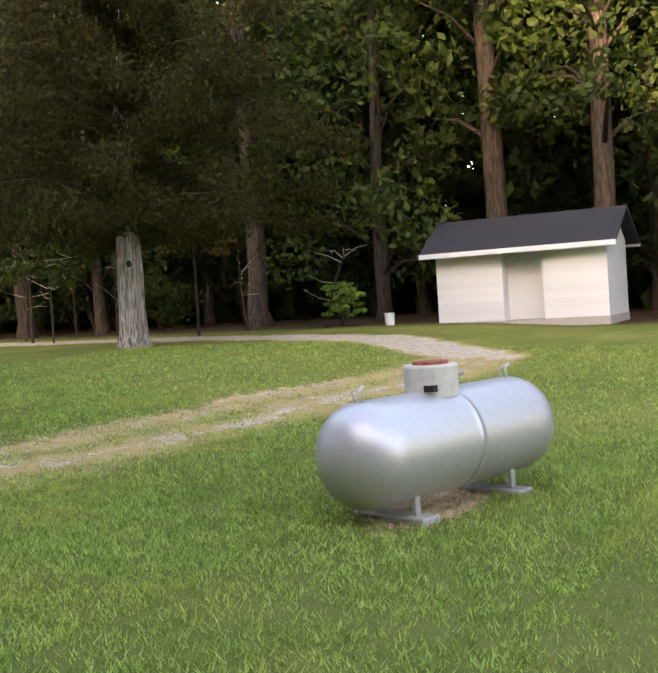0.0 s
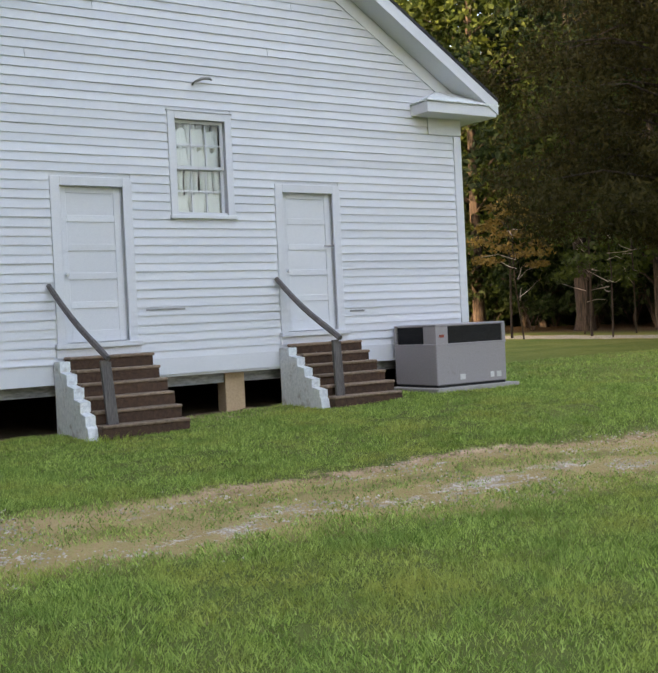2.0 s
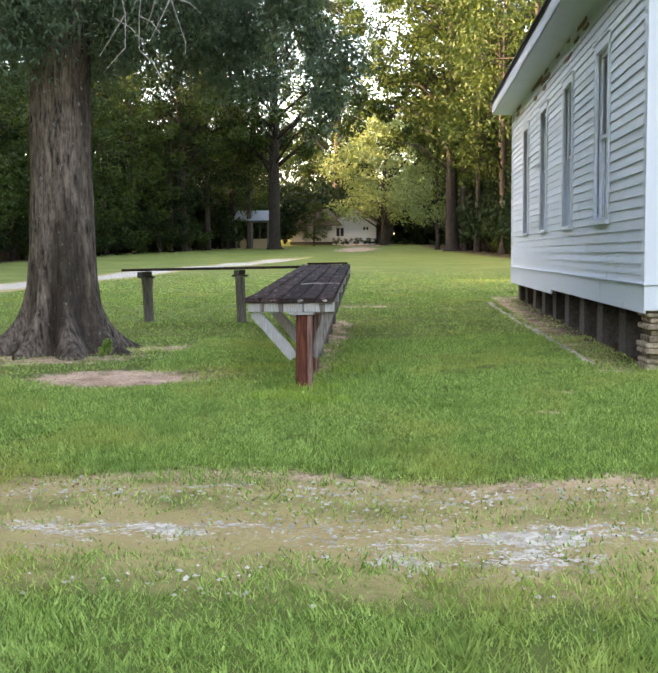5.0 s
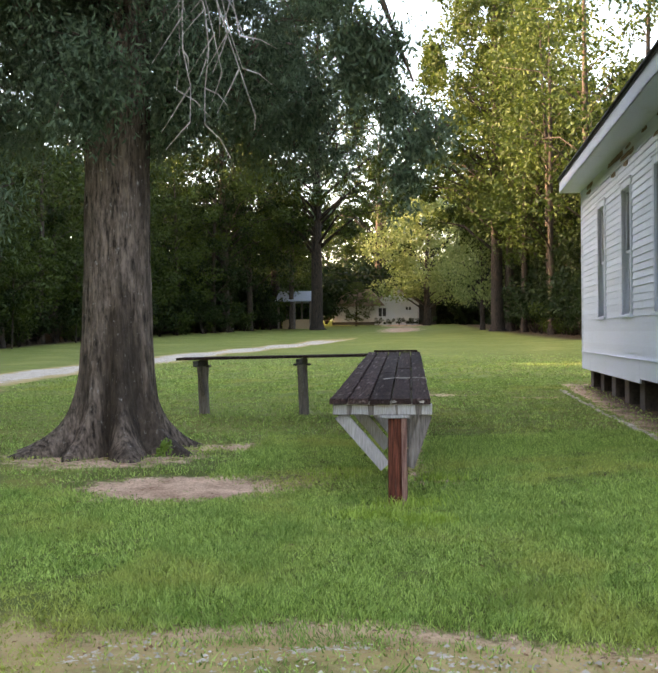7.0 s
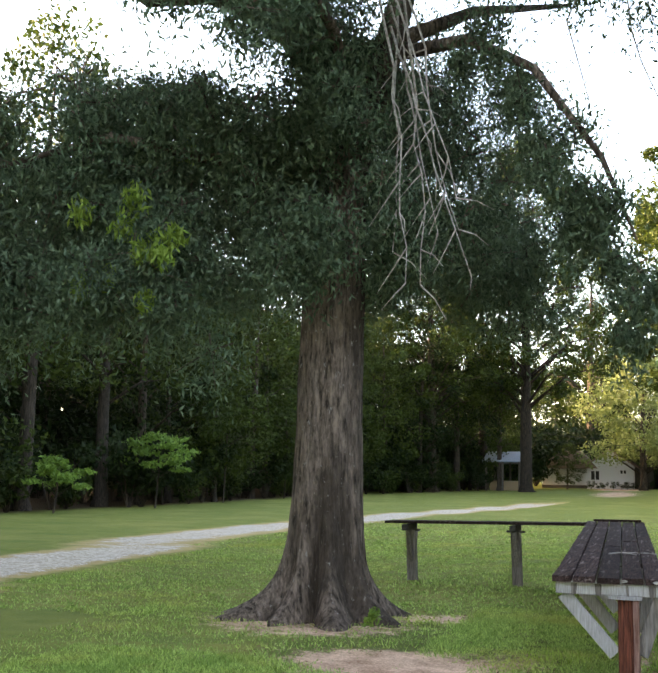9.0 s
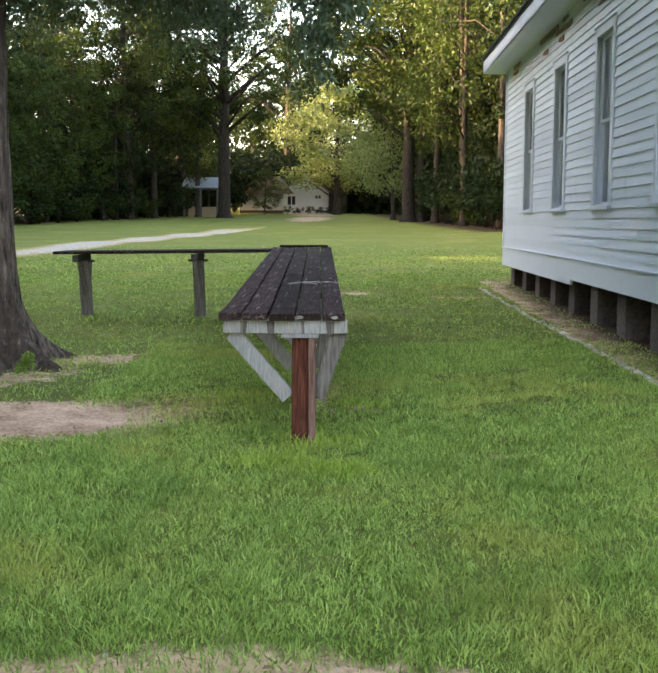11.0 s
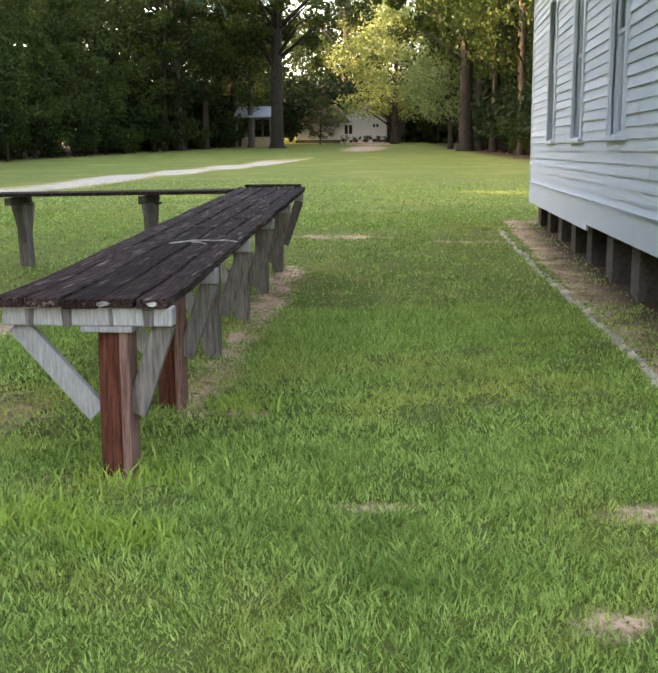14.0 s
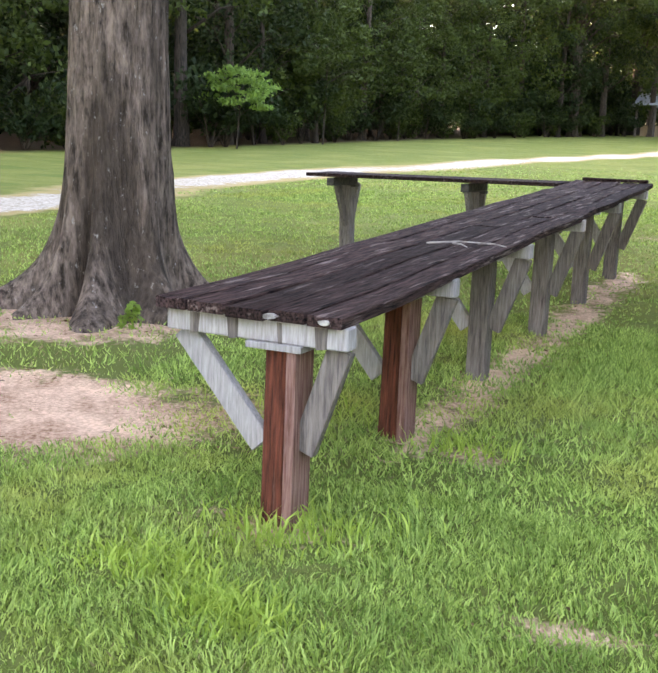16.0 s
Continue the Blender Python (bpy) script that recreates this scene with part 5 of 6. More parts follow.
def shifted(line, dx, dy=0.0):
    return [(x + dx, y + dy) for x, y in line]


# Tall rows out of view, added to keep the low sun off the churchyard.
SUN_BLOCK_ROW = [(-29, -75), (-29, -40), (-29.5, -5), (-30, 14)]
grove("edge", 3.4, SUN_BLOCK_ROW, 0.9, 1.3)
grove("rear", 3.4, shifted(SUN_BLOCK_ROW, -4), 1.2, 1.35)
grove("rear", 3.8, shifted(SUN_BLOCK_ROW, -9), 1.5, 1.4)
WEST = [(-29, 16)] + WEST[2:]
grove("edge", 3.8, WEST, 0.9, 0.85)
# Low trees and shrubs added to keep the sun off the house.
grove("edge", 2.6, [(-20.5, 97), (-20, 108), (-24, 118)], 0.6, 0.6)
grove("shrub", 1.4, [(-18.5, 101), (-18, 110)], 0.4, 1.9)
grove("rear", 4.0, shifted(WEST, -5), 1.5, 0.85)
grove("rear", 4.6, shifted(WEST, -11), 2, 0.9)
grove("rear", 5, shifted(WEST, -18), 2, 0.9)
grove("shrub", 2.3, shifted(WEST, 0.8), 0.8)
grove("shrub", 2.6, shifted(WEST, -4), 1.0, 1.2)
grove("shrub", 1.6, [(-26.5, 78), (-20.5, 99)], 0.6, 1.5)
grove("edge", 4.0, EAST[:7])
grove("open", 5.2, EAST[6:])
grove("rear", 3.2, shifted(EAST[6:], 1.8, 0.5), 0.8, 0.75)
grove("shrub", 1.9, shifted(EAST[6:], -0.2), 0.6, 1.25)
grove("rear", 3.5, shifted(EAST, 4.5, 3), 1.3)
grove("rear", 4.0, shifted(EAST[:8], 10, 6), 2)
grove("rear", 6, shifted(EAST[:7], 18, 9), 2)
grove("shrub", 2.6, shifted(EAST[3:], 0.6, 0.5), 0.8)
grove("shrub", 2.8, shifted(EAST, 4, 2.5), 1.0, 1.2)
grove("edge", 4, [(-40, 122), (-18, 128), (6, 126), (20, 108)], 1.5, 0.8)
grove("rear", 5, [(-60, 140), (-20, 146), (20, 140), (40, 110)], 2)
grove("shrub", 2.2, [(-34, 118), (10, 116)], 0.8, 2.2)
grove("shrub", 2.0, [(1.5, 97), (4.5, 84)], 0.6, 1.8)
grove("rear", 9, [(-40, -62), (0, -70), (40, -60)], 3)
grove("open", 3.6, [(1.8, 88), (3.0, 72)], 0.6, 1.25)
grove("edge", 7, [(-23, 97), (-16.5, 92)], 0.6, 0.8)


tall = wood_tree("tall_tree", 191, 34, 0.55, 9.0, 8.5, 84, 330, 0.34, WOODLEAF, BARK_FAR, "tall spreading tree on the lawn by the shelter", puff=(0.1, 0.22), limb_every=1)
tall.matrix_world = pose(-15.4, 90.3, gz(-15.4, 90.3))
tagged(tall, group="tall trees by the house")
for x, y, a, sc in ((1.2, 78, 40, 0.95), (2.0, 90, 120, 1.0), (-20.5, 97, 80, 0.85), (-11.5, 122, 300, 0.9), (-23, 84, 150, 0.8)):
    t = copy_thing(tall, pose(x, y, gz(x, y), 0, 0, a))
    t.scale = (sc, sc, sc)

# closed, dark depth of the woods behind the rows of trees
# Leaf walls added to fill the gaps; woodland shade is in their colour.
wr = np.random.default_rng(9)


def deep_woods(name, line, thick, n, top):
    seg = [(a, b, math.hypot(b[0] - a[0], b[1] - a[1])) for a, b in zip(line, line[1:])]
    tot = sum(s[2] for s in seg)
    pts = []
    for a, b, L in seg:
        k = int(n * L / tot)
        f = wr.random(k)[:, None]
        p = np.array(a) * (1 - f) + np.array(b) * f + wr.normal(size=(k, 2)) * thick
        z = wr.random(k) ** 1.2 * top
        pts.append(np.column_stack([p, ground_z(p[:, 0], p[:, 1]) + z]))
    pts = np.concatenate(pts)
    ob = mesh_part(name, leaf_mesh(name, pts, 0.9 + 0.9 * wr.random(len(pts)), wr, 0.6), WOODLEAF_SHADE)
    tagged(ob, "dense leaf wall added behind the trees, woodland shade in its colour", "woods", kind="stuff")


deep_woods("deep_woods", shifted(WEST, -22), 2.0, 11000, 13)
# Unseen leaf mass added to thicken the block against the sun.
deep_woods("deep_woods", shifted(SUN_BLOCK_ROW, -14), 2.0, 22000, 20)
deep_woods("deep_woods", shifted(EAST, 17, 9), 2.5, 17000, 22)
deep_woods("deep_woods", shifted(EAST[:6], 7, 4), 1.2, 12000, 13)
deep_woods("deep_woods", [(-4, 113), (10, 103)], 1.2, 1600, 7)
deep_woods("deep_woods", [(-30, 84), (-22.5, 106)], 1.0, 1800, 6)
deep_woods("deep_woods", [(-70, 150), (0, 156), (50, 140)], 3.0, 4500, 17)

# ---- the cedar beyond the church ----
CX, CY = 19.1, 3.45
cedar = thing("cedar_tree", CX, CY, gz(CX, CY), "old red cedar with fluted pale trunk and dark drooping crown", "tree")
r = random.Random(5)
bm = bmesh.new()
rings = []
prof = [(-0.15, 0.62), (0.05, 0.52), (0.35, 0.43), (1.0, 0.39), (1.9, 0.40), (2.5, 0.38), (3.3, 0.3), (5, 0.25), (8, 0.18), (12, 0.08), (14.5, 0.02)]
for z, rad in prof:
    ring = []
    for s in range(28):
        a = 2 * math.pi * s / 28
        flute = 1 + 0.17 * math.sin(5 * a + 0.35 * z) * max(0.25, 1 - z / 6) + 0.05 * math.sin(9 * a + 1.0)
        rad_ = rad * 0.8
        ring.append(bm.verts.new((rad_ * flute * math.cos(a) + 0.02 * z, rad_ * flute * math.sin(a), z)))
    rings.append(ring)
for a, b in zip(rings, rings[1:]):
    for s in range(28):
        bm.faces.new((a[s], a[(s + 1) % 28], b[(s + 1) % 28], b[s]))
bm.faces.new(rings[-1])
part("trunk", bm, CEDAR_BARK, cedar, "", True)
bm = bmesh.new()
bmesh.ops.create_uvsphere(bm, u_segments=10, v_segments=8, radius=0.09)
bmesh.ops.transform(bm, matrix=pose(-0.23, -0.21, 2.1) @ Matrix.Diagonal((0.8, 0.8, 1.0, 1)), verts=bm.verts[:])
part("knot_hole", bm, BLACK, cedar, "", True)
clumps = []
bm = bmesh.new()
for k in range(120):
    z = 2.9 + 11 * (k / 120) ** 1.15
    reach = (6.6 * (1 - (z - 2.5) / 14) ** 0.7) * r.uniform(0.5, 1.05)
    a = k * 2.399 + r.uniform(-.3, .3)
    tip = Vector((math.cos(a) * reach, math.sin(a) * reach, z + 0.5 - 0.1 * reach + r.uniform(-.4, .4)))
    s = Vector((0.02 * z, 0, z - 0.2))
    m = s.lerp(tip, 0.5) + Vector((0, 0, 0.35))
    tube(bm, [s, m, tip], [0.04, 0.022, 0.006], 5)
    for f in (0.12, 0.35, 0.6, 0.85, 1.0):
        c = s.lerp(tip, f) + Vector((r.uniform(-.4, .4), r.uniform(-.4, .4), r.uniform(-.3, .2)))
        clumps.append((c.x, c.y, c.z, 0.36 + 0.42 * f))
part("branch_work", bm, BARK_FAR, cedar, "", True)
rng = np.random.default_rng(5)
pts = crown_points(rng, clumps, 210, 0.1, 0.7)
mesh_part("crown", leaf_mesh("crown", pts, 0.1 + 0.1 * rng.random(len(pts)), rng, 0.34, 0.8), CEDARLEAF, cedar)

rd = random.Random(44)
for x, y, h in ((22.6, 9.2, 4.2), (23.5, 7.4, 3.2), (25.2, 10.5, 4.6), (25.6, 4.0, 3.0), (24.6, 12.2, 3.6), (26.2, 1.6, 2.6), (21.6, 12.0, 3.8)):
    dead = thing("dead_sapling", x, y, gz(x, y), "leafless dead sapling with pale bare twigs", "sapling", "dead saplings at the wood edge")
    bm = bmesh.new()
    top = Vector((rd.uniform(-.7, .7), rd.uniform(-.7, .7), h))
    tube(bm, [(0, 0, -0.05), top * 0.5 + Vector((rd.uniform(-.2, .2), 0, 0)), top], [0.032, 0.022, 0.008], 6)
    part("stem", bm, BARK_FAR, dead)
    for k in range(9):
        f = rd.uniform(0.3, 0.95)
        q = top * f
        e = q + Vector((rd.uniform(-1, 1), rd.uniform(-1, 1), rd.uniform(-0.1, 0.7)))
        bm = bmesh.new()
        tube(bm, [q, q.lerp(e, 0.5) + Vector((0, 0, rd.uniform(-.1, .15))), e], [0.013, 0.009, 0.004], 4)
        part("twig", bm, DEADTWIG, dead)

# ---- the great oak by the tables ----
OX, OY = -6.75, 2.45
OZ = gz(OX, OY)
oak = thing("oak_tree", OX, OY, OZ, "great old oak with flared roots beside the tables", "tree")
r = random.Random(8)
ROOTS = [(-2.55, 0.42, 1.1), (-1.1, 0.55, 0.7), (-1.95, 0.5, 0.45), (-0.35, 0.5, 0.75), (0.6, 0.5, 0.8), (1.7, 0.5, 0.9), (2.6, 0.45, 0.9), (3.3, 0.4, 1.0)]
zs = [-0.15] + [0.07 * k for k in range(77)]
bm = bmesh.new()
rings = []
NS = 150
for z in zs:
    base = 0.40 + 0.11 * math.exp(-max(z, 0) / 0.45) - 0.012 * z
    ring = []
    for s in range(NS):
        a = 2 * math.pi * s / NS
        rad = base
        for ra, rw_, rl in ROOTS:
            d = (a - ra + math.pi) % (2 * math.pi) - math.pi
            rad += rl * 0.56 * math.exp(-(d / (rw_ * 0.55)) ** 2) * math.exp(-max(z, 0) / 0.22)
            rad += 0.1 * math.exp(-(d / 0.24) ** 2) * math.exp(-max(z, 0) / 0.75)
        for ca, cw, deep, fall in ((-1.5, 0.075, -0.17, 0.55), (-1.22, 0.16, 0.12, 0.9), (-1.82, 0.15, 0.08, 0.8)):     # the cleft and its two ridges
            rad += deep * math.exp(-((a - ca - 2 * math.pi) / cw) ** 2) * math.exp(-max(z - 0.35, 0) / fall)
        nv = noise.noise(Vector((7.5 * math.cos(a), 7.5 * math.sin(a), 1.1 * z)))
        nw = noise.noise(Vector((17 * math.cos(a), 17 * math.sin(a), 2.4 * z + 9)))
        rad += 0.045 * (0.3 - abs(nv)) + 0.014 * nw + 0.02 * noise.noise(Vector((2 * math.cos(a), 2 * math.sin(a), 0.6 * z + 3)))
        ring.append(bm.verts.new((rad * math.cos(a) + 0.012 * z, rad * math.sin(a), z)))
    rings.append(ring)
for a, b in zip(rings, rings[1:]):
    for s in range(NS):
        bm.faces.new((a[s], a[(s + 1) % NS], b[(s + 1) % NS], b[s]))
part("trunk", bm, BARK, oak, "", True)
OAK_LIMBS = [  # each limb: points in the tree's own space and the radii at its ends
    ([(-0.05, 0, 5.1), (-0.25, 0.1, 6.3), (-0.35, 0.2, 8.0), (-0.2, 0.4, 10.5), (0.1, 0.5, 13.5)], 0.30, 0.06),
    ([(0.12, 0, 5.0), (0.5, -0.05, 6.0), (0.85, -0.1, 7.2), (1.3, -0.1, 9.0), (2.0, 0.2, 12.0)], 0.27, 0.05),
    ([(-0.3, 0.1, 6.7), (-0.8, -0.1, 7.25), (-1.6, -0.3, 7.55), (-2.4, -0.4, 7.55), (-2.75, -0.5, 7.8), (-3.3, -0.5, 8.6), (-4.6, -0.4, 8.9)], 0.19, 0.05),
    ([(-0.3, 0.15, 7.2), (-0.9, 0.1, 7.9), (-1.6, -0.1, 8.6), (-2.2, 0.2, 9.6)], 0.13, 0.03),
    ([(-0.2, -0.1, 4.6), (-1.0, -1.0, 5.1), (-2.0, -1.8, 5.2), (-3.2, -2.2, 4.8)], 0.12, 0.02),
    ([(-0.3, 0.1, 4.9), (-1.4, 0.2, 5.6), (-2.8, 0.0, 5.7), (-4.2, -0.3, 5.3)], 0.12, 0.02),
    ([(0.8, 0, 6.6), (1.7, -0.4, 6.5), (2.5, -0.6, 6.0), (3.2, -0.7, 4.9), (3.5, -0.7, 4.0)], 0.09, 0.012),
    ([(1.0, 0, 7.4), (2.2, -0.3, 7.9), (3.6, -0.5, 7.6), (5.0, -0.7, 6.6)], 0.11, 0.015),
    ([(1.2, 0, 8.4), (2.6, -0.8, 9.3), (4.4, -1.2, 9.4), (6.2, -1.4, 8.6)], 0.12, 0.02),
    ([(0.3, -0.2, 5.6), (0.4, -1.2, 6.4), (0.3, -2.2, 6.6), (0.0, -3.0, 6.0)], 0.09, 0.015),
    ([(-0.1, 0.2, 5.6), (-0.3, 1.6, 6.6), (-0.2, 3.2, 7.4), (0.1, 4.6, 7.6)], 0.14, 0.03),
    ([(0.3, 0.3, 6.8), (1.4, 1.8, 7.9), (2.6, 3.0, 8.4)], 0.12, 0.03),
]
for pts, r0, r1 in OAK_LIMBS:
    bm = bmesh.new()
    n = len(pts)
    tube(bm, [(p[0] + r.uniform(-.04, .04), p[1], p[2]) for p in pts], [r0 + (r1 - r0) * k / (n - 1) for k in range(n)], 10, 0.12, r)
    part("limb", bm, BARK, oak, "", True)
CLUMPS = []


def spray(a, b, n, rad, spread):
    """Leaf clumps scattered along a line of the crown."""
    n = int(n * 1.7)
    for k in range(n):
        f = (k + r.random()) / n
        CLUMPS.append(tuple(a[i] + (b[i] - a[i]) * f + r.gauss(0, spread) for i in range(3)) + (rad * r.uniform(0.6, 1.2),))


spray((-0.9, -1.0, 5.4), (-4.6, -2.0, 4.6), 26, 0.55, 0.42)
spray((-0.8, -0.9, 4.7), (-3.8, -1.8, 4.0), 18, 0.5, 0.38)
spray((-0.7, 0.0, 5.9), (-3.6, -0.6, 5.2), 16, 0.5, 0.35)
spray((-0.3, -0.9, 4.4), (0.2, -1.2, 3.9), 7, 0.4, 0.22)
spray((-1.0, -1.6, 3.9), (-4.5, -2.2, 3.4), 12, 0.42, 0.3)
spray((0.0, -0.9, 7.3), (0.3, -1.0, 5.4), 12, 0.42, 0.3)
spray((0.7, -0.4, 5.2), (0.9, -0.5, 4.0), 7, 0.38, 0.25)
spray((1.6, -0.4, 6.7), (3.3, -0.7, 4.4), 8, 0.3, 0.16)
spray((3.0, -0.7, 4.9), (3.4, -0.7, 3.0), 6, 0.26, 0.16)
spray((1.8, -0.2, 8.0), (5.4, -0.8, 7.2), 12, 0.42, 0.35)
spray((2.2, -0.5, 9.2), (6.6, -1.5, 8.6), 18, 0.55, 0.5)
spray((-2.6, -0.4, 8.9), (-4.6, -0.6, 9.4), 4, 0.3, 0.2)
spray((-0.5, -0.7, 4.2), (0.2, -0.7, 6.6), 12, 0.4, 0.25)
spray((-0.6, -1.2, 3.6), (-3.9, -2.0, 3.6), 12, 0.45, 0.3)
spray((-1.0, -1.4, 6.0), (-3.0, -1.8, 5.2), 12, 0.45, 0.3)
spray((4.0, -0.9, 8.6), (6.5, -1.2, 6.6), 16, 0.6, 0.5)
spray((3.0, -1.0, 7.9), (6.2, -1.5, 6.4), 22, 0.5, 0.4)
spray((2.2, -1.0, 8.4), (4.6, -1.3, 8.0), 12, 0.5, 0.4)
spray((-0.2, 0.3, 10.2), (0.4, 0.5, 14), 24, 0.9, 0.8)
spray((1.4, 0.1, 9.8), (2.4, 0.2, 13.5), 22, 0.9, 0.9)
spray((0.2, 2.4, 7.2), (0.2, 5.4, 7.4), 16, 0.7, 0.6)
spray((0.0, -2.0, 6.9), (0.0, -3.4, 5.9), 8, 0.45, 0.3)
spray((0.5, 1.0, 6.6), (1.6, 0.6, 4.2), 14, 0.5, 0.35)
spray((0.9, 2.5, 6.2), (2.2, 3.0, 4.2), 14, 0.55, 0.45)
spray((-3.2, 4.0, 6.4), (2.0, 4.6, 6.2), 26, 0.75, 0.6)
spray((-3.0, 3.0, 5.0), (1.6, 3.4, 4.6), 20, 0.6, 0.45)
spray((-1.6, -0.6, 4.8), (-0.4, -0.6, 5.2), 8, 0.4, 0.3)
LOW = len(CLUMPS)
for k in range(150):                                # the broad upper crown over tables and lawn, out of view, added for shade
    a, q = k * 2.399, math.sqrt((k + 0.5) / 150)
    cx, cy = 1.2 + 7.9 * q * math.cos(a), 1.2 + 7.4 * q * math.sin(a)
    CLUMPS.append((cx, cy, max(10.4, 10.6 + 0.25 * cy) + (5.2 * (1 - q * q)) * r.random() + r.uniform(-0.4, 0.6), r.uniform(0.8, 1.3)))
rng = np.random.default_rng(4)


def clump_leaves(clumps, per):
    return np.concatenate([np.array(c[:3]) + rng.normal(size=(per, 3)) * c[3] * np.array([0.46, 0.46, 0.36]) - np.column_stack([np.zeros((per, 2)), rng.random(per) ** 3 * 0.5]) for c in clumps])


pts = clump_leaves(CLUMPS[:LOW], 520)
mesh_part("crown", leaf_mesh("crown", pts, 0.065 + 0.045 * rng.random(len(pts)), rng, 0.3, 1.1), OAKLEAF, oak)
pts = clump_leaves(CLUMPS[LOW:], 520)
mesh_part("upper_crown", leaf_mesh("upper_crown", pts, 0.18 + 0.12 * rng.random(len(pts)), rng, 0.36, 0.8), OAKLEAF, oak)
bm = bmesh.new()                                    # fine twigs that carry the leaves
for c in CLUMPS:
    for k in range(3):
        d = Vector((r.gauss(0, 1), r.gauss(0, 1), r.gauss(-0.4, 0.7))).normalized() * c[3]
        p = Vector(c[:3])
        tube(bm, [p - d * 0.6, p + Vector((0, 0, 0.04)), p + d], [0.012, 0.008, 0.003], 4)
part("twig_spray", bm, BARK, oak)
pts = crown_points(rng, [(-1.6 + 0.55 * math.sin(2.4 * k), -2.0 + 0.1 * math.cos(5 * k), 4.2 - 0.075 * k + 0.22 * math.cos(3.1 * k), 0.17 - 0.006 * k) for k in range(11)] + [(-1.35, -1.2, 5.2, 0.16)], 95, 0.1, 1.25)
tagged(mesh_part("young_shoot", leaf_mesh("young_shoot", pts, 0.11 + 0.05 * rng.random(len(pts)), rng, 0.24, 1.4), OAKLEAF_NEW, oak, "bright new shoots low on the oak"), kind="stuff")
bm = bmesh.new()                                    # dead hanging twigs
for k in range(7):
    x0, y0 = 0.75 + r.uniform(-.2, .35), -0.95 + r.uniform(-.25, .25)
    p = Vector((x0, y0, 7.0 + r.uniform(-.8, .5)))
    line = [p.copy()]
    drift = r.uniform(-0.02, 0.12)
    for j in range(8):
        p = p + Vector((drift + r.uniform(-.07, .07), r.uniform(-.04, .04), -r.uniform(0.3, 0.48)))
        line.append(p.copy())
        if j > 1:
            q = p + Vector((r.uniform(-.35, .4), r.uniform(-.1, .1), -r.uniform(0.1, 0.5)))
            tube(bm, [p, p.lerp(q, 0.5) + Vector((0.02, 0, 0.03)), q], [0.01, 0.007, 0.003], 4)
    tube(bm, line, [0.016 - 0.0014 * j for j in range(9)], 5)
for k in range(3):
    x0 = 2.7 + 0.7 * k
    line = [Vector((x0, -0.7, 7.6 - 0.1 * k)) + Vector((r.uniform(-.13, .13) + 0.07 * j, r.uniform(-.1, .1), -0.4 * j)) for j in range(7)]
    tube(bm, line, [0.012 - 0.0013 * j for j in range(7)], 4)
part("dead_branch", bm, DEADTWIG, oak, "bare grey hanging twigs")
weed = thing("weed", -5.95, 1.55, gz(-5.95, 1.45), "small bright green weed at the foot of the oak", "weed")
rngw = np.random.default_rng(2)
pts = crown_points(rngw, [(0, 0, 0.1, 0.09), (0.04, 0, 0.18, 0.07)], 34, 0.2)
mesh_part("foliage", leaf_mesh("foliage", pts, 0.06 + 0.03 * rngw.random(len(pts)), rngw, 0.4), FERN, weed)

# ---- house, pavilion and garden in the distance ----
HX, HY = -8.6, 110.0
HZ = gz(HX, HY)
house = thing("house", HX, HY, HZ, "white single-storey house with brown gabled roof far off", "house")
part("wall", box(-2.6, 2.4, 0, 9, -0.3, 2.5), PAINT, house)
part("gable", prism([(-2.6, 2.5), (2.4, 2.5), (-0.1, 4.2)], 8.98, "y", 0.01), PAINT, house)
for sgn in (-1, 1):
    part("roof", prism([(-0.1, 4.25), (-0.1 + sgn * 3.0, 2.25), (-0.1 + sgn * 3.0, 2.37), (-0.1, 4.4)], 9.8, "y", -0.4), surface("brown_roof", (0.16, 0.11, 0.09), (0.26, 0.19, 0.16), 0.85, 8), house)
part("wing_wall", box(-7.5, -2.65, 2.0, 8, -0.3, 2.2), PAINT, house)
part("wing_roof", prism([(-8, 2.2), (-1.4, 2.2), (-3.2, 4.1), (-5.2, 4.1)], 8.2, "y", -0.3), bpy.data.materials["brown_roof"], house)
part("porch_deck", box(-7.5, -2.65, 0.0, 2.0, -0.2, 0.35), DARKWOOD, house)
for k in range(5):
    part("porch_post", box(-7.4 + k * 1.15, -7.28 + k * 1.15, 0.02, 0.14, 0.3, 2.15), PAINT, house)
part("porch_rail", box(-7.45, -2.7, 0.03, 0.1, 1.05, 1.15), PAINT, house)
part("porch_rail", box(-7.45, -2.7, 0.03, 0.1, 0.55, 0.6), PAINT, house)
for x, w, z0, z1 in ((-2.2, 0.95, 0.9, 2.0), (0.9, 0.7, 1.6, 2.1)):
    win = part("window", box(x, x + w, -0.03, 0.02, z0, z1), PAINT, house)
    n = 2
    for k in range(n):
        part("pane", box(x + 0.07 + k * w / 2, x + w / 2 - 0.04 + k * w / 2, -0.05, -0.02, z0 + 0.08, z1 - 0.08), BLACK, win)
part("lean_to", box(2.45, 4.4, 1.0, 5, -0.3, 2.4), DARKWOOD, house)
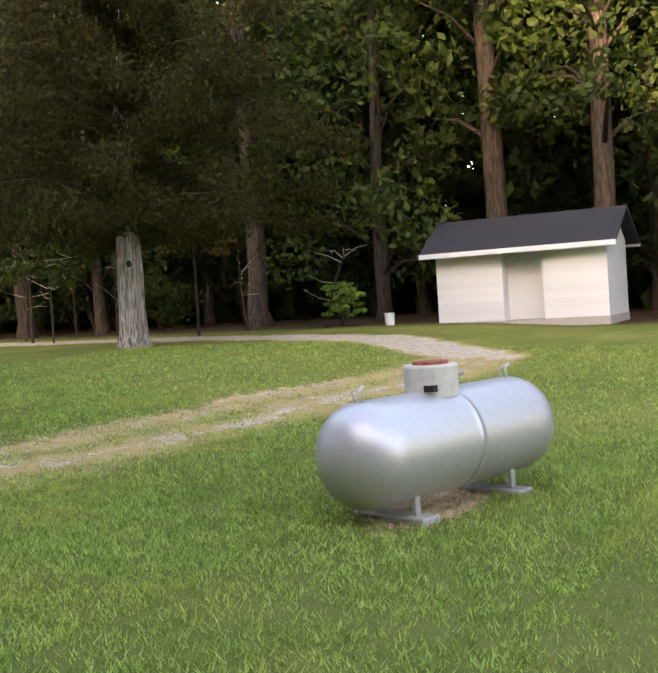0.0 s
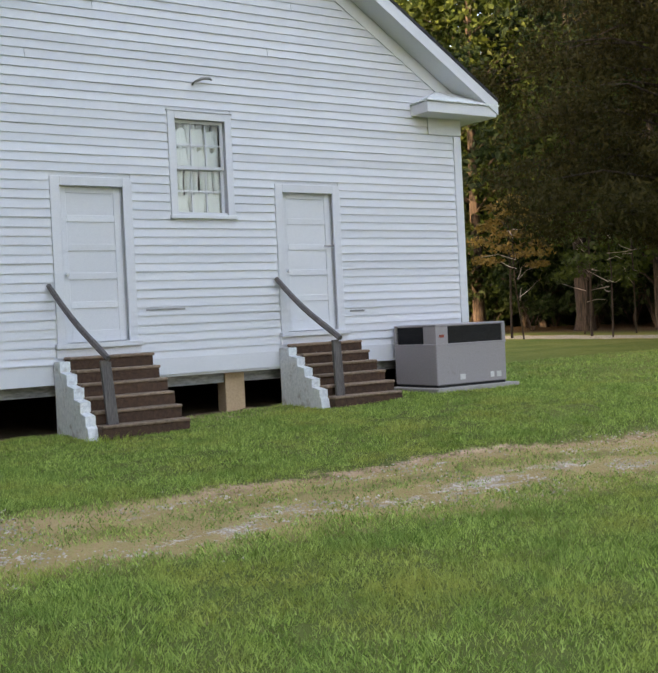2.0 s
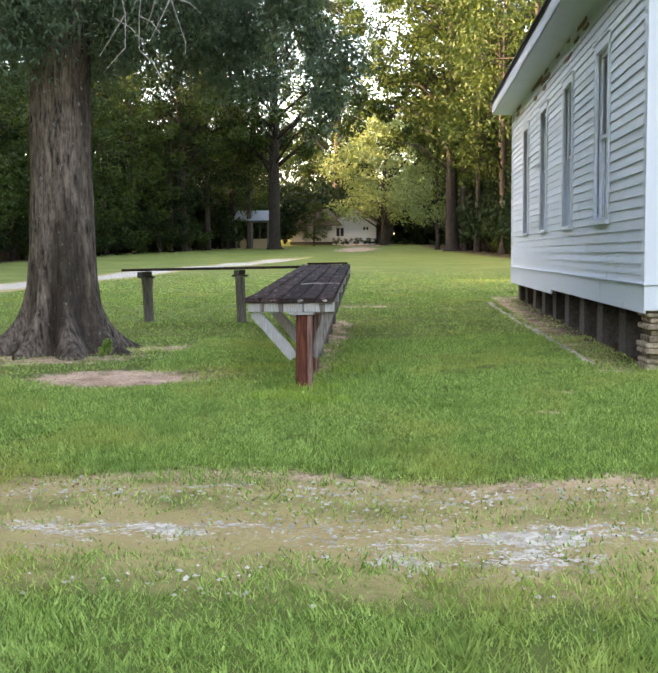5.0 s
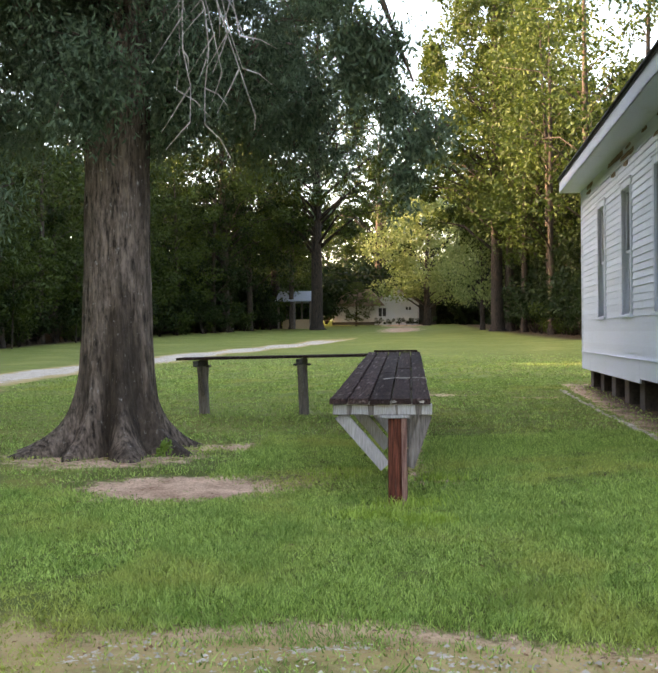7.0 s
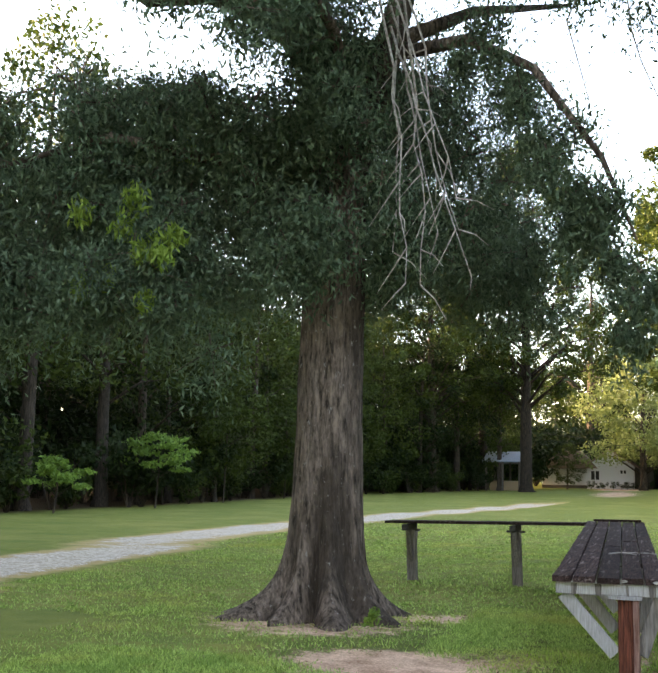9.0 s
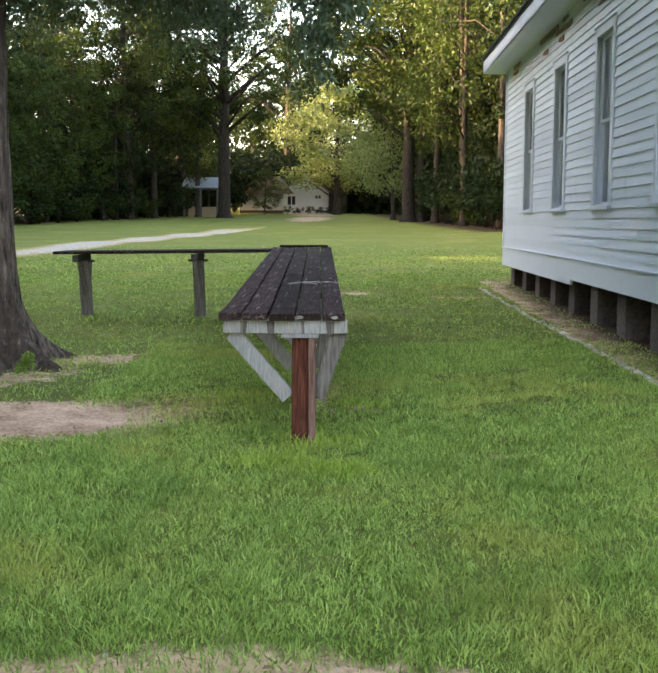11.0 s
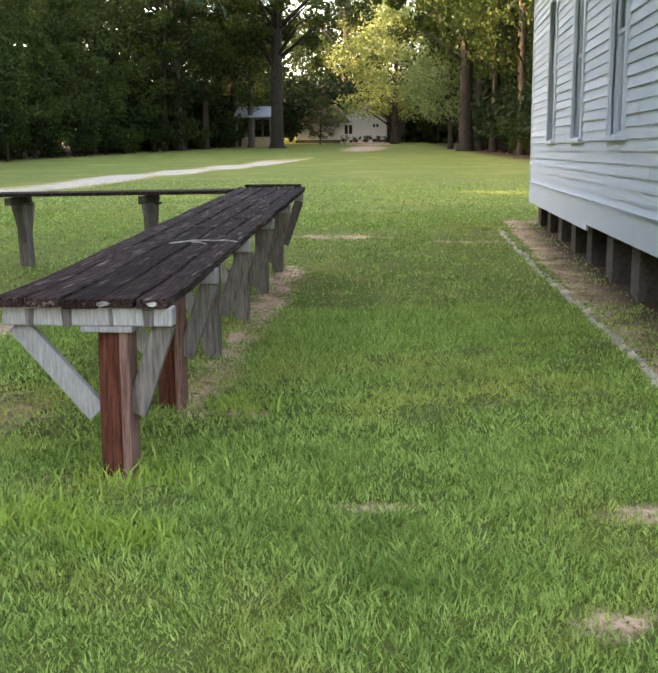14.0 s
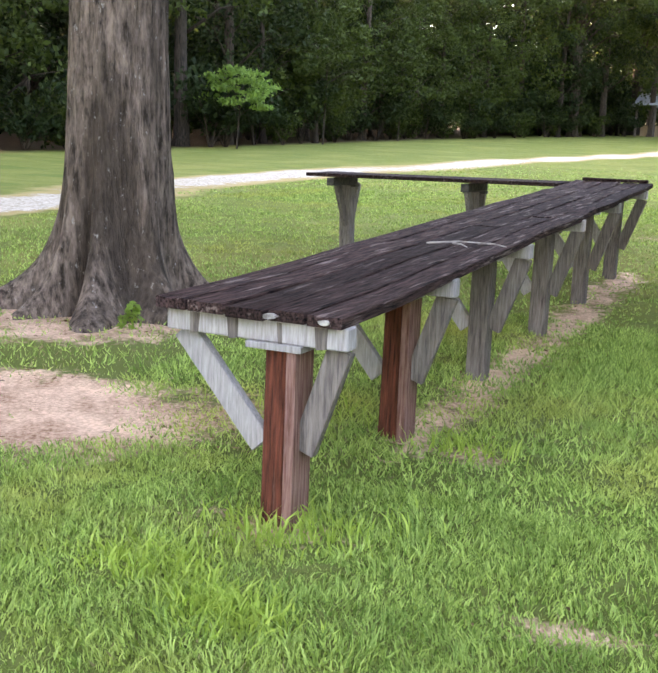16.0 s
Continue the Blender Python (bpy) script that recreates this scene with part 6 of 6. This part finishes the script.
for k in range(7):
    x = HX - 2.0 + k * 0.75 + rw.uniform(-.2, .2)
    s = plant("shrub", x, HY - 1.2, rw, 0.28, 0)
    tagged(s, group="bushes before the house")
copy = PALE_TREE
copy.matrix_world = pose(-5.2, 106, gz(-5.2, 106), 0, 0, 40)
g2 = copy_thing(PALE_TREE, pose(0.2, 84, gz(0.2, 84), 0, 0, 140))
g2.scale = (0.55, 0.55, 0.9)
g3 = copy_thing(EDGE[2], pose(-12.8, 104, gz(-12.8, 104), 0, 0, 10))
g3.scale = (0.4, 0.4, 0.32)
pav = thing("pavilion", -18.0, 93.0, gz(-18, 93), "open timber picnic shelter with a grey metal roof", "pavilion")
TIN = surface("grey_tin_roof", (0.2, 0.22, 0.24), (0.3, 0.33, 0.36), 0.45, 20, metal=0.4)
for sgn in (-1, 1):
    part("roof", prism([(3.0, 3.8), (3.0 + sgn * 3.2, 2.75), (3.0 + sgn * 3.2, 2.83), (3.0, 3.9)], 3.8, "x", -1.9), TIN, pav)
for x in (-1.6, 0.0, 1.6):
    for y in (0.2, 5.6):
        part("post", box(x - 0.09, x + 0.09, y - 0.09, y + 0.09, -0.2, 2.85), GREYWOOD, pav)
part("counter", box(-1.5, 1.5, 2.0, 2.5, -0.1, 1.0), BLOCK, pav)

# overhead wires between two leaning service poles by the house
for y, dz in ((101.0, 0.0), (101.4, 0.7)):
    bm = bmesh.new()
    tube(bm, [(-15.0 + 2.5 * k, y, gz(-10, 100) + 4.6 + dz + 0.06 * (k - 3) ** 2) for k in range(7)], [0.02] * 7, 4)
    tagged(part("overhead_wire", bm, BLACK), "thin overhead wire before the distant house", "wire", "overhead wires")

# ---- border stones along the church ----
rb = random.Random(12)
BORDER = [(-0.42, 1.0), (-0.5, 3.5), (-0.6, 7.0), (-0.65, 10.0), (-0.68, 11.6)]
shared = []
for k in range(6):
    bm = box(-0.08, 0.08, -0.028, 0.028, -0.03, 0.024)
    for v in bm.verts:
        v.co += Vector((rb.uniform(-.02, .02), rb.uniform(-.015, .015), rb.uniform(-.01, .012)))
    bmesh.ops.bevel(bm, geom=bm.edges[:], offset=0.012, segments=1, affect="EDGES")
    me = bpy.data.meshes.new("border_stone")
    bm.to_mesh(me)
    bm.free()
    me.materials.append(PALESTONE)
    shared.append(me)
edge_row = thing("stone_edging", -0.55, 6.0, gz(-0.55, 6.0), "low uneven stone edging beside the church", "edging")
y = 0.7
while y < 11.8:
    x = np.interp(y, [p[1] for p in BORDER], [p[0] for p in BORDER]) + rb.uniform(-.03, .03)
    s = new("stone", shared[rb.randrange(6)])
    s.parent = edge_row
    s.location = Vector((x, y, gz(x, y) - 0.01)) - edge_row.location
    s.rotation_euler = (rb.uniform(-.1, .1), rb.uniform(-.1, .1), math.pi / 2 + rb.uniform(-.25, .25))
    y += rb.uniform(0.13, 0.2)

# ---- loose gravel, grass and weeds ----
rg = np.random.default_rng(31)


def scatter(n, x0, x1, y0, y1):
    return rg.uniform(x0, x1, n), rg.uniform(y0, y1, n)


def inside_church(x, y):
    return (x > 0.1) & (x < CW - 0.1) & (y > 0.0) & (y < CD)


def on_steps(x, y):
    return ((x > 2.15) & (x < 3.4) & (y > -1.25) & (y < 0.1)) | ((x > 5.38) & (x < 6.62) & (y > -1.2) & (y < 0.1)) | ((x > 7.2) & (x < 8.76) & (y > -1.22) & (y < 0.1))


CELLS = np.random.default_rng(88).random((128, 128))


def value_noise(x, y, size):
    """Smooth random values with lumps of a given size."""
    u, v = np.asarray(x) / size + 500, np.asarray(y) / size + 500
    i, j = np.floor(u).astype(int), np.floor(v).astype(int)
    fu, fv = smooth01(0, 1, u - i), smooth01(0, 1, v - j)
    c = lambda a, b: CELLS[(i + a) % 128, (j + b) % 128]
    return (c(0, 0) * (1 - fu) + c(1, 0) * fu) * (1 - fv) + (c(0, 1) * (1 - fu) + c(1, 1) * fu) * fv


def blade_mesh(name, x, y, h, w, simple=False):
    n = len(x)
    z = ground_z(x, y) - 0.005
    a = rg.uniform(0, 2 * math.pi, n)
    lean = rg.uniform(0.2, 1.2, n) * h
    b = 4 * math.pi * value_noise(x, y, 0.11) + rg.normal(0, 1.2, n)      # tufts lean together
    p = np.column_stack([x, y, z])
    side = np.column_stack([np.cos(a), np.sin(a), np.zeros(n)]) * (w / 2)[:, None]
    mid = p + np.column_stack([np.cos(b) * lean * 0.3, np.sin(b) * lean * 0.3, h * 0.6])
    tip = p + np.column_stack([np.cos(b) * lean, np.sin(b) * lean, h])
    v = np.stack([p - side, p + side, mid + side * 0.8, mid - side * 0.8, tip], 1).reshape(-1, 3)
    base = np.arange(n)[:, None] * 5
    tri = (base + np.array([[0, 1, 2, 0, 2, 3, 3, 2, 4]])).reshape(-1)
    if simple:
        v = np.stack([p - side * 1.2, p + side * 1.2, tip], 1).reshape(-1, 3)
        tri = np.arange(3 * n)
    me = bpy.data.meshes.new(name)
    me.vertices.add(len(v))
    me.vertices.foreach_set("co", v.astype(np.float32).ravel())
    me.loops.add(len(tri))
    me.loops.foreach_set("vertex_index", tri.astype(np.int32))
    me.polygons.add(len(tri) // 3)
    me.polygons.foreach_set("loop_start", np.arange(0, len(tri), 3, dtype=np.int32))
    me.update(calc_edges=True)
    return me


def patchy(x, y):
    return 0.55 * value_noise(x, y, 0.9) + 0.45 * value_noise(x + 40, y, 0.28)


def lawn(name, n, x0, x1, y0, y1, h0, h1, w, mat, label, dry=False, simple=True):
    x, y = scatter(n, x0, x1, y0, y1)
    gvl, cly, _ = wear(x, y)
    tuft = value_noise(x + 9, y, 0.2)
    bare = np.maximum(gvl * (0.8 if dry else 0.9), cly * (0.8 if dry else 1.0)) + 0.5 * (tuft - 0.5)
    keep = (rg.random(n) > smooth01(20, 34, y)) & (rg.random(n) > bare * 1.1) & ~inside_church(x, y) & ~on_steps(x, y) & (rg.random(n) < 0.35 + 1.3 * tuft)
    if dry:
        keep &= rg.random(n) < np.clip(0.12 + 1.4 * gvl + 0.7 * cly + 0.9 * (value_noise(x + 3, y + 7, 0.7) - 0.6), 0, 1)
    x, y = x[keep], y[keep]
    h = (h0 + (h1 - h0) * rg.random(len(x)) ** 1.3) * (0.4 + 0.9 * patchy(x, y)) * (1 - 0.55 * np.minimum(1, np.maximum(*wear(x, y)[:2])))
    ob = mesh_part(name, blade_mesh(name, x, y, h, w * (0.6 + 0.7 * rg.random(len(x))), simple), mat)
    tagged(ob, label, "grass", kind="stuff")


LG = "short mown green lawn grass"
lawn("lawn_grass", 250000, -4.9, 0.9, -4.4, -0.4, 0.02, 0.065, 0.0065, GRASS, LG, simple=False)
lawn("lawn_grass", 110000, -5.2, 0.9, -0.5, 4.0, 0.025, 0.075, 0.01, GRASS, LG)
lawn("lawn_grass", 190000, -5, 9, -11.6, -5.6, 0.025, 0.08, 0.01, GRASS, LG)
lawn("lawn_grass", 110000, -5, 5, -9.4, -5.4, 0.025, 0.075, 0.008, GRASS, LG)
lawn("lawn_grass", 70000, -1.5, 9, -15.5, -11.4, 0.025, 0.075, 0.009, GRASS, LG)
lawn("lawn_grass", 70000, 9, 19, -14, 3, 0.025, 0.065, 0.018, GRASS, LG)
lawn("lawn_grass", 140000, -9, 10, -5.6, 3.0, 0.02, 0.065, 0.011, GRASS, LG)
lawn("lawn_grass", 110000, -12, 0.2, 1.5, 16, 0.02, 0.055, 0.017, GRASS, LG)
lawn("lawn_grass", 80000, -8.2, -4.8, -4.8, -0.4, 0.02, 0.065, 0.011, GRASS, LG)
lawn("lawn_grass", 110000, 0.8, 9.6, -4.5, -0.05, 0.02, 0.065, 0.012, GRASS, LG)
lawn("lane_grass", 90000, -7, 9.5, -6.9, -4.0, 0.03, 0.075, 0.009, GRASS, "thin green grass between the wheel tracks")
lawn("lawn_grass", 60000, -14, 3, 12, 34, 0.03, 0.05, 0.03, GRASS, LG)
lawn("dry_grass", 160000, -9, 10, -11.5, 6.0, 0.02, 0.055, 0.01, DRYGRASS, "straw-coloured dry grass", True)
lawn("dry_grass", 50000, -5, 0.8, -4.4, 0.5, 0.015, 0.04, 0.006, DRYGRASS, "straw-coloured dry grass", True)
# fallen leaves and clods on the bare earth
x, y = scatter(26000, -8.8, 0.4, -5.2, 12)
gvl, cly, _ = wear(x, y)
keep = (rg.random(len(x)) < 0.4 * cly * smooth01(1.0, 0.8, cly) + 0.012) & ~inside_church(x - 0.1, y)
x, y = x[keep], y[keep]
c = np.column_stack([x, y, ground_z(x, y) + 0.004 + 0.012 * rg.random(len(x))])
flat = leaf_mesh("leaf_litter", c * np.array([1, 1, 0]), 0.025 + 0.04 * rg.random(len(x)) ** 2, rg, 0.5)
co = np.empty(len(flat.vertices) * 3, np.float32)
flat.vertices.foreach_get("co", co)
co = co.reshape(-1, 3)
co[:, 2] = co[:, 2] * 0.3 + np.repeat(c[:, 2], 4)
flat.vertices.foreach_set("co", co.ravel())
tagged(mesh_part("leaf_litter", flat, LITTER), "brown fallen leaves and bits of bark on bare earth", "leaf litter", kind="stuff")
# tufts along the posts and the church
tx, ty = [], []
for cx, cy, n, s in ((-3.5, -1.55, 420, 0.13), (-3.28, -1.1, 200, 0.15), (-3.1, -0.9, 160, 0.2), (-3.08, -1.72, 620, 0.11), (0.3, -0.15, 120, 0.2), (-3.0, 0.3, 150, 0.15), (-4.0, 0.5, 160, 0.2), (2.3, -1.3, 120, 0.15)):
    tx.append(rg.normal(cx, s, n))
    ty.append(rg.normal(cy, s * 0.7, n))
tx, ty = np.concatenate(tx), np.concatenate(ty)
tagged(mesh_part("weed_tufts", blade_mesh("weed_tufts", tx, ty, 0.03 + 0.075 * rg.random(len(tx)), 0.007 + 0.006 * rg.random(len(tx))), WEED), "bright unmown weed tufts round the posts", "grass", kind="stuff")
# pebbles of the lane
x, y = scatter(90000, -9, 14, -8.0, -3.4)
gvl = wear(x, y)[0]
keep = rg.random(len(x)) < (gvl ** 2.2) * np.clip(0.05 + 3.0 * (value_noise(x, 1.6 * y + 3, 0.55) - 0.45), 0, 1)
x, y = x[keep], y[keep]
n = len(x)
oct_ = np.array([(1, 0, 0), (-1, 0, 0), (0, 1, 0), (0, -1, 0), (0, 0, 0.7), (0, 0, -0.7)])
size = 0.006 + 0.013 * rg.random(n) ** 2
c = np.column_stack([x, y, ground_z(x, y) + 0.004])
v = (c[:, None] + oct_[None] * size[:, None, None] * (0.7 + 0.6 * rg.random((n, 6, 1)))).reshape(-1, 3)
fc = np.array([(0, 2, 4), (2, 1, 4), (1, 3, 4), (3, 0, 4)])
tri = (np.arange(n)[:, None, None] * 6 + fc[None]).reshape(-1)
me = bpy.data.meshes.new("gravel")
me.vertices.add(len(v))
me.vertices.foreach_set("co", v.astype(np.float32).ravel())
me.loops.add(len(tri))
me.loops.foreach_set("vertex_index", tri.astype(np.int32))
me.polygons.add(len(tri) // 3)
me.polygons.foreach_set("loop_start", np.arange(0, len(tri), 3, dtype=np.int32))
me.update(calc_edges=True)
PEBBLE = surface("pale_gravel", (0.32, 0.27, 0.2), (0.62, 0.54, 0.44), 0.85, 3, vary=0.0)
tagged(mesh_part("gravel", me, PEBBLE), "loose pale gravel in the wheel tracks", "gravel", kind="stuff")
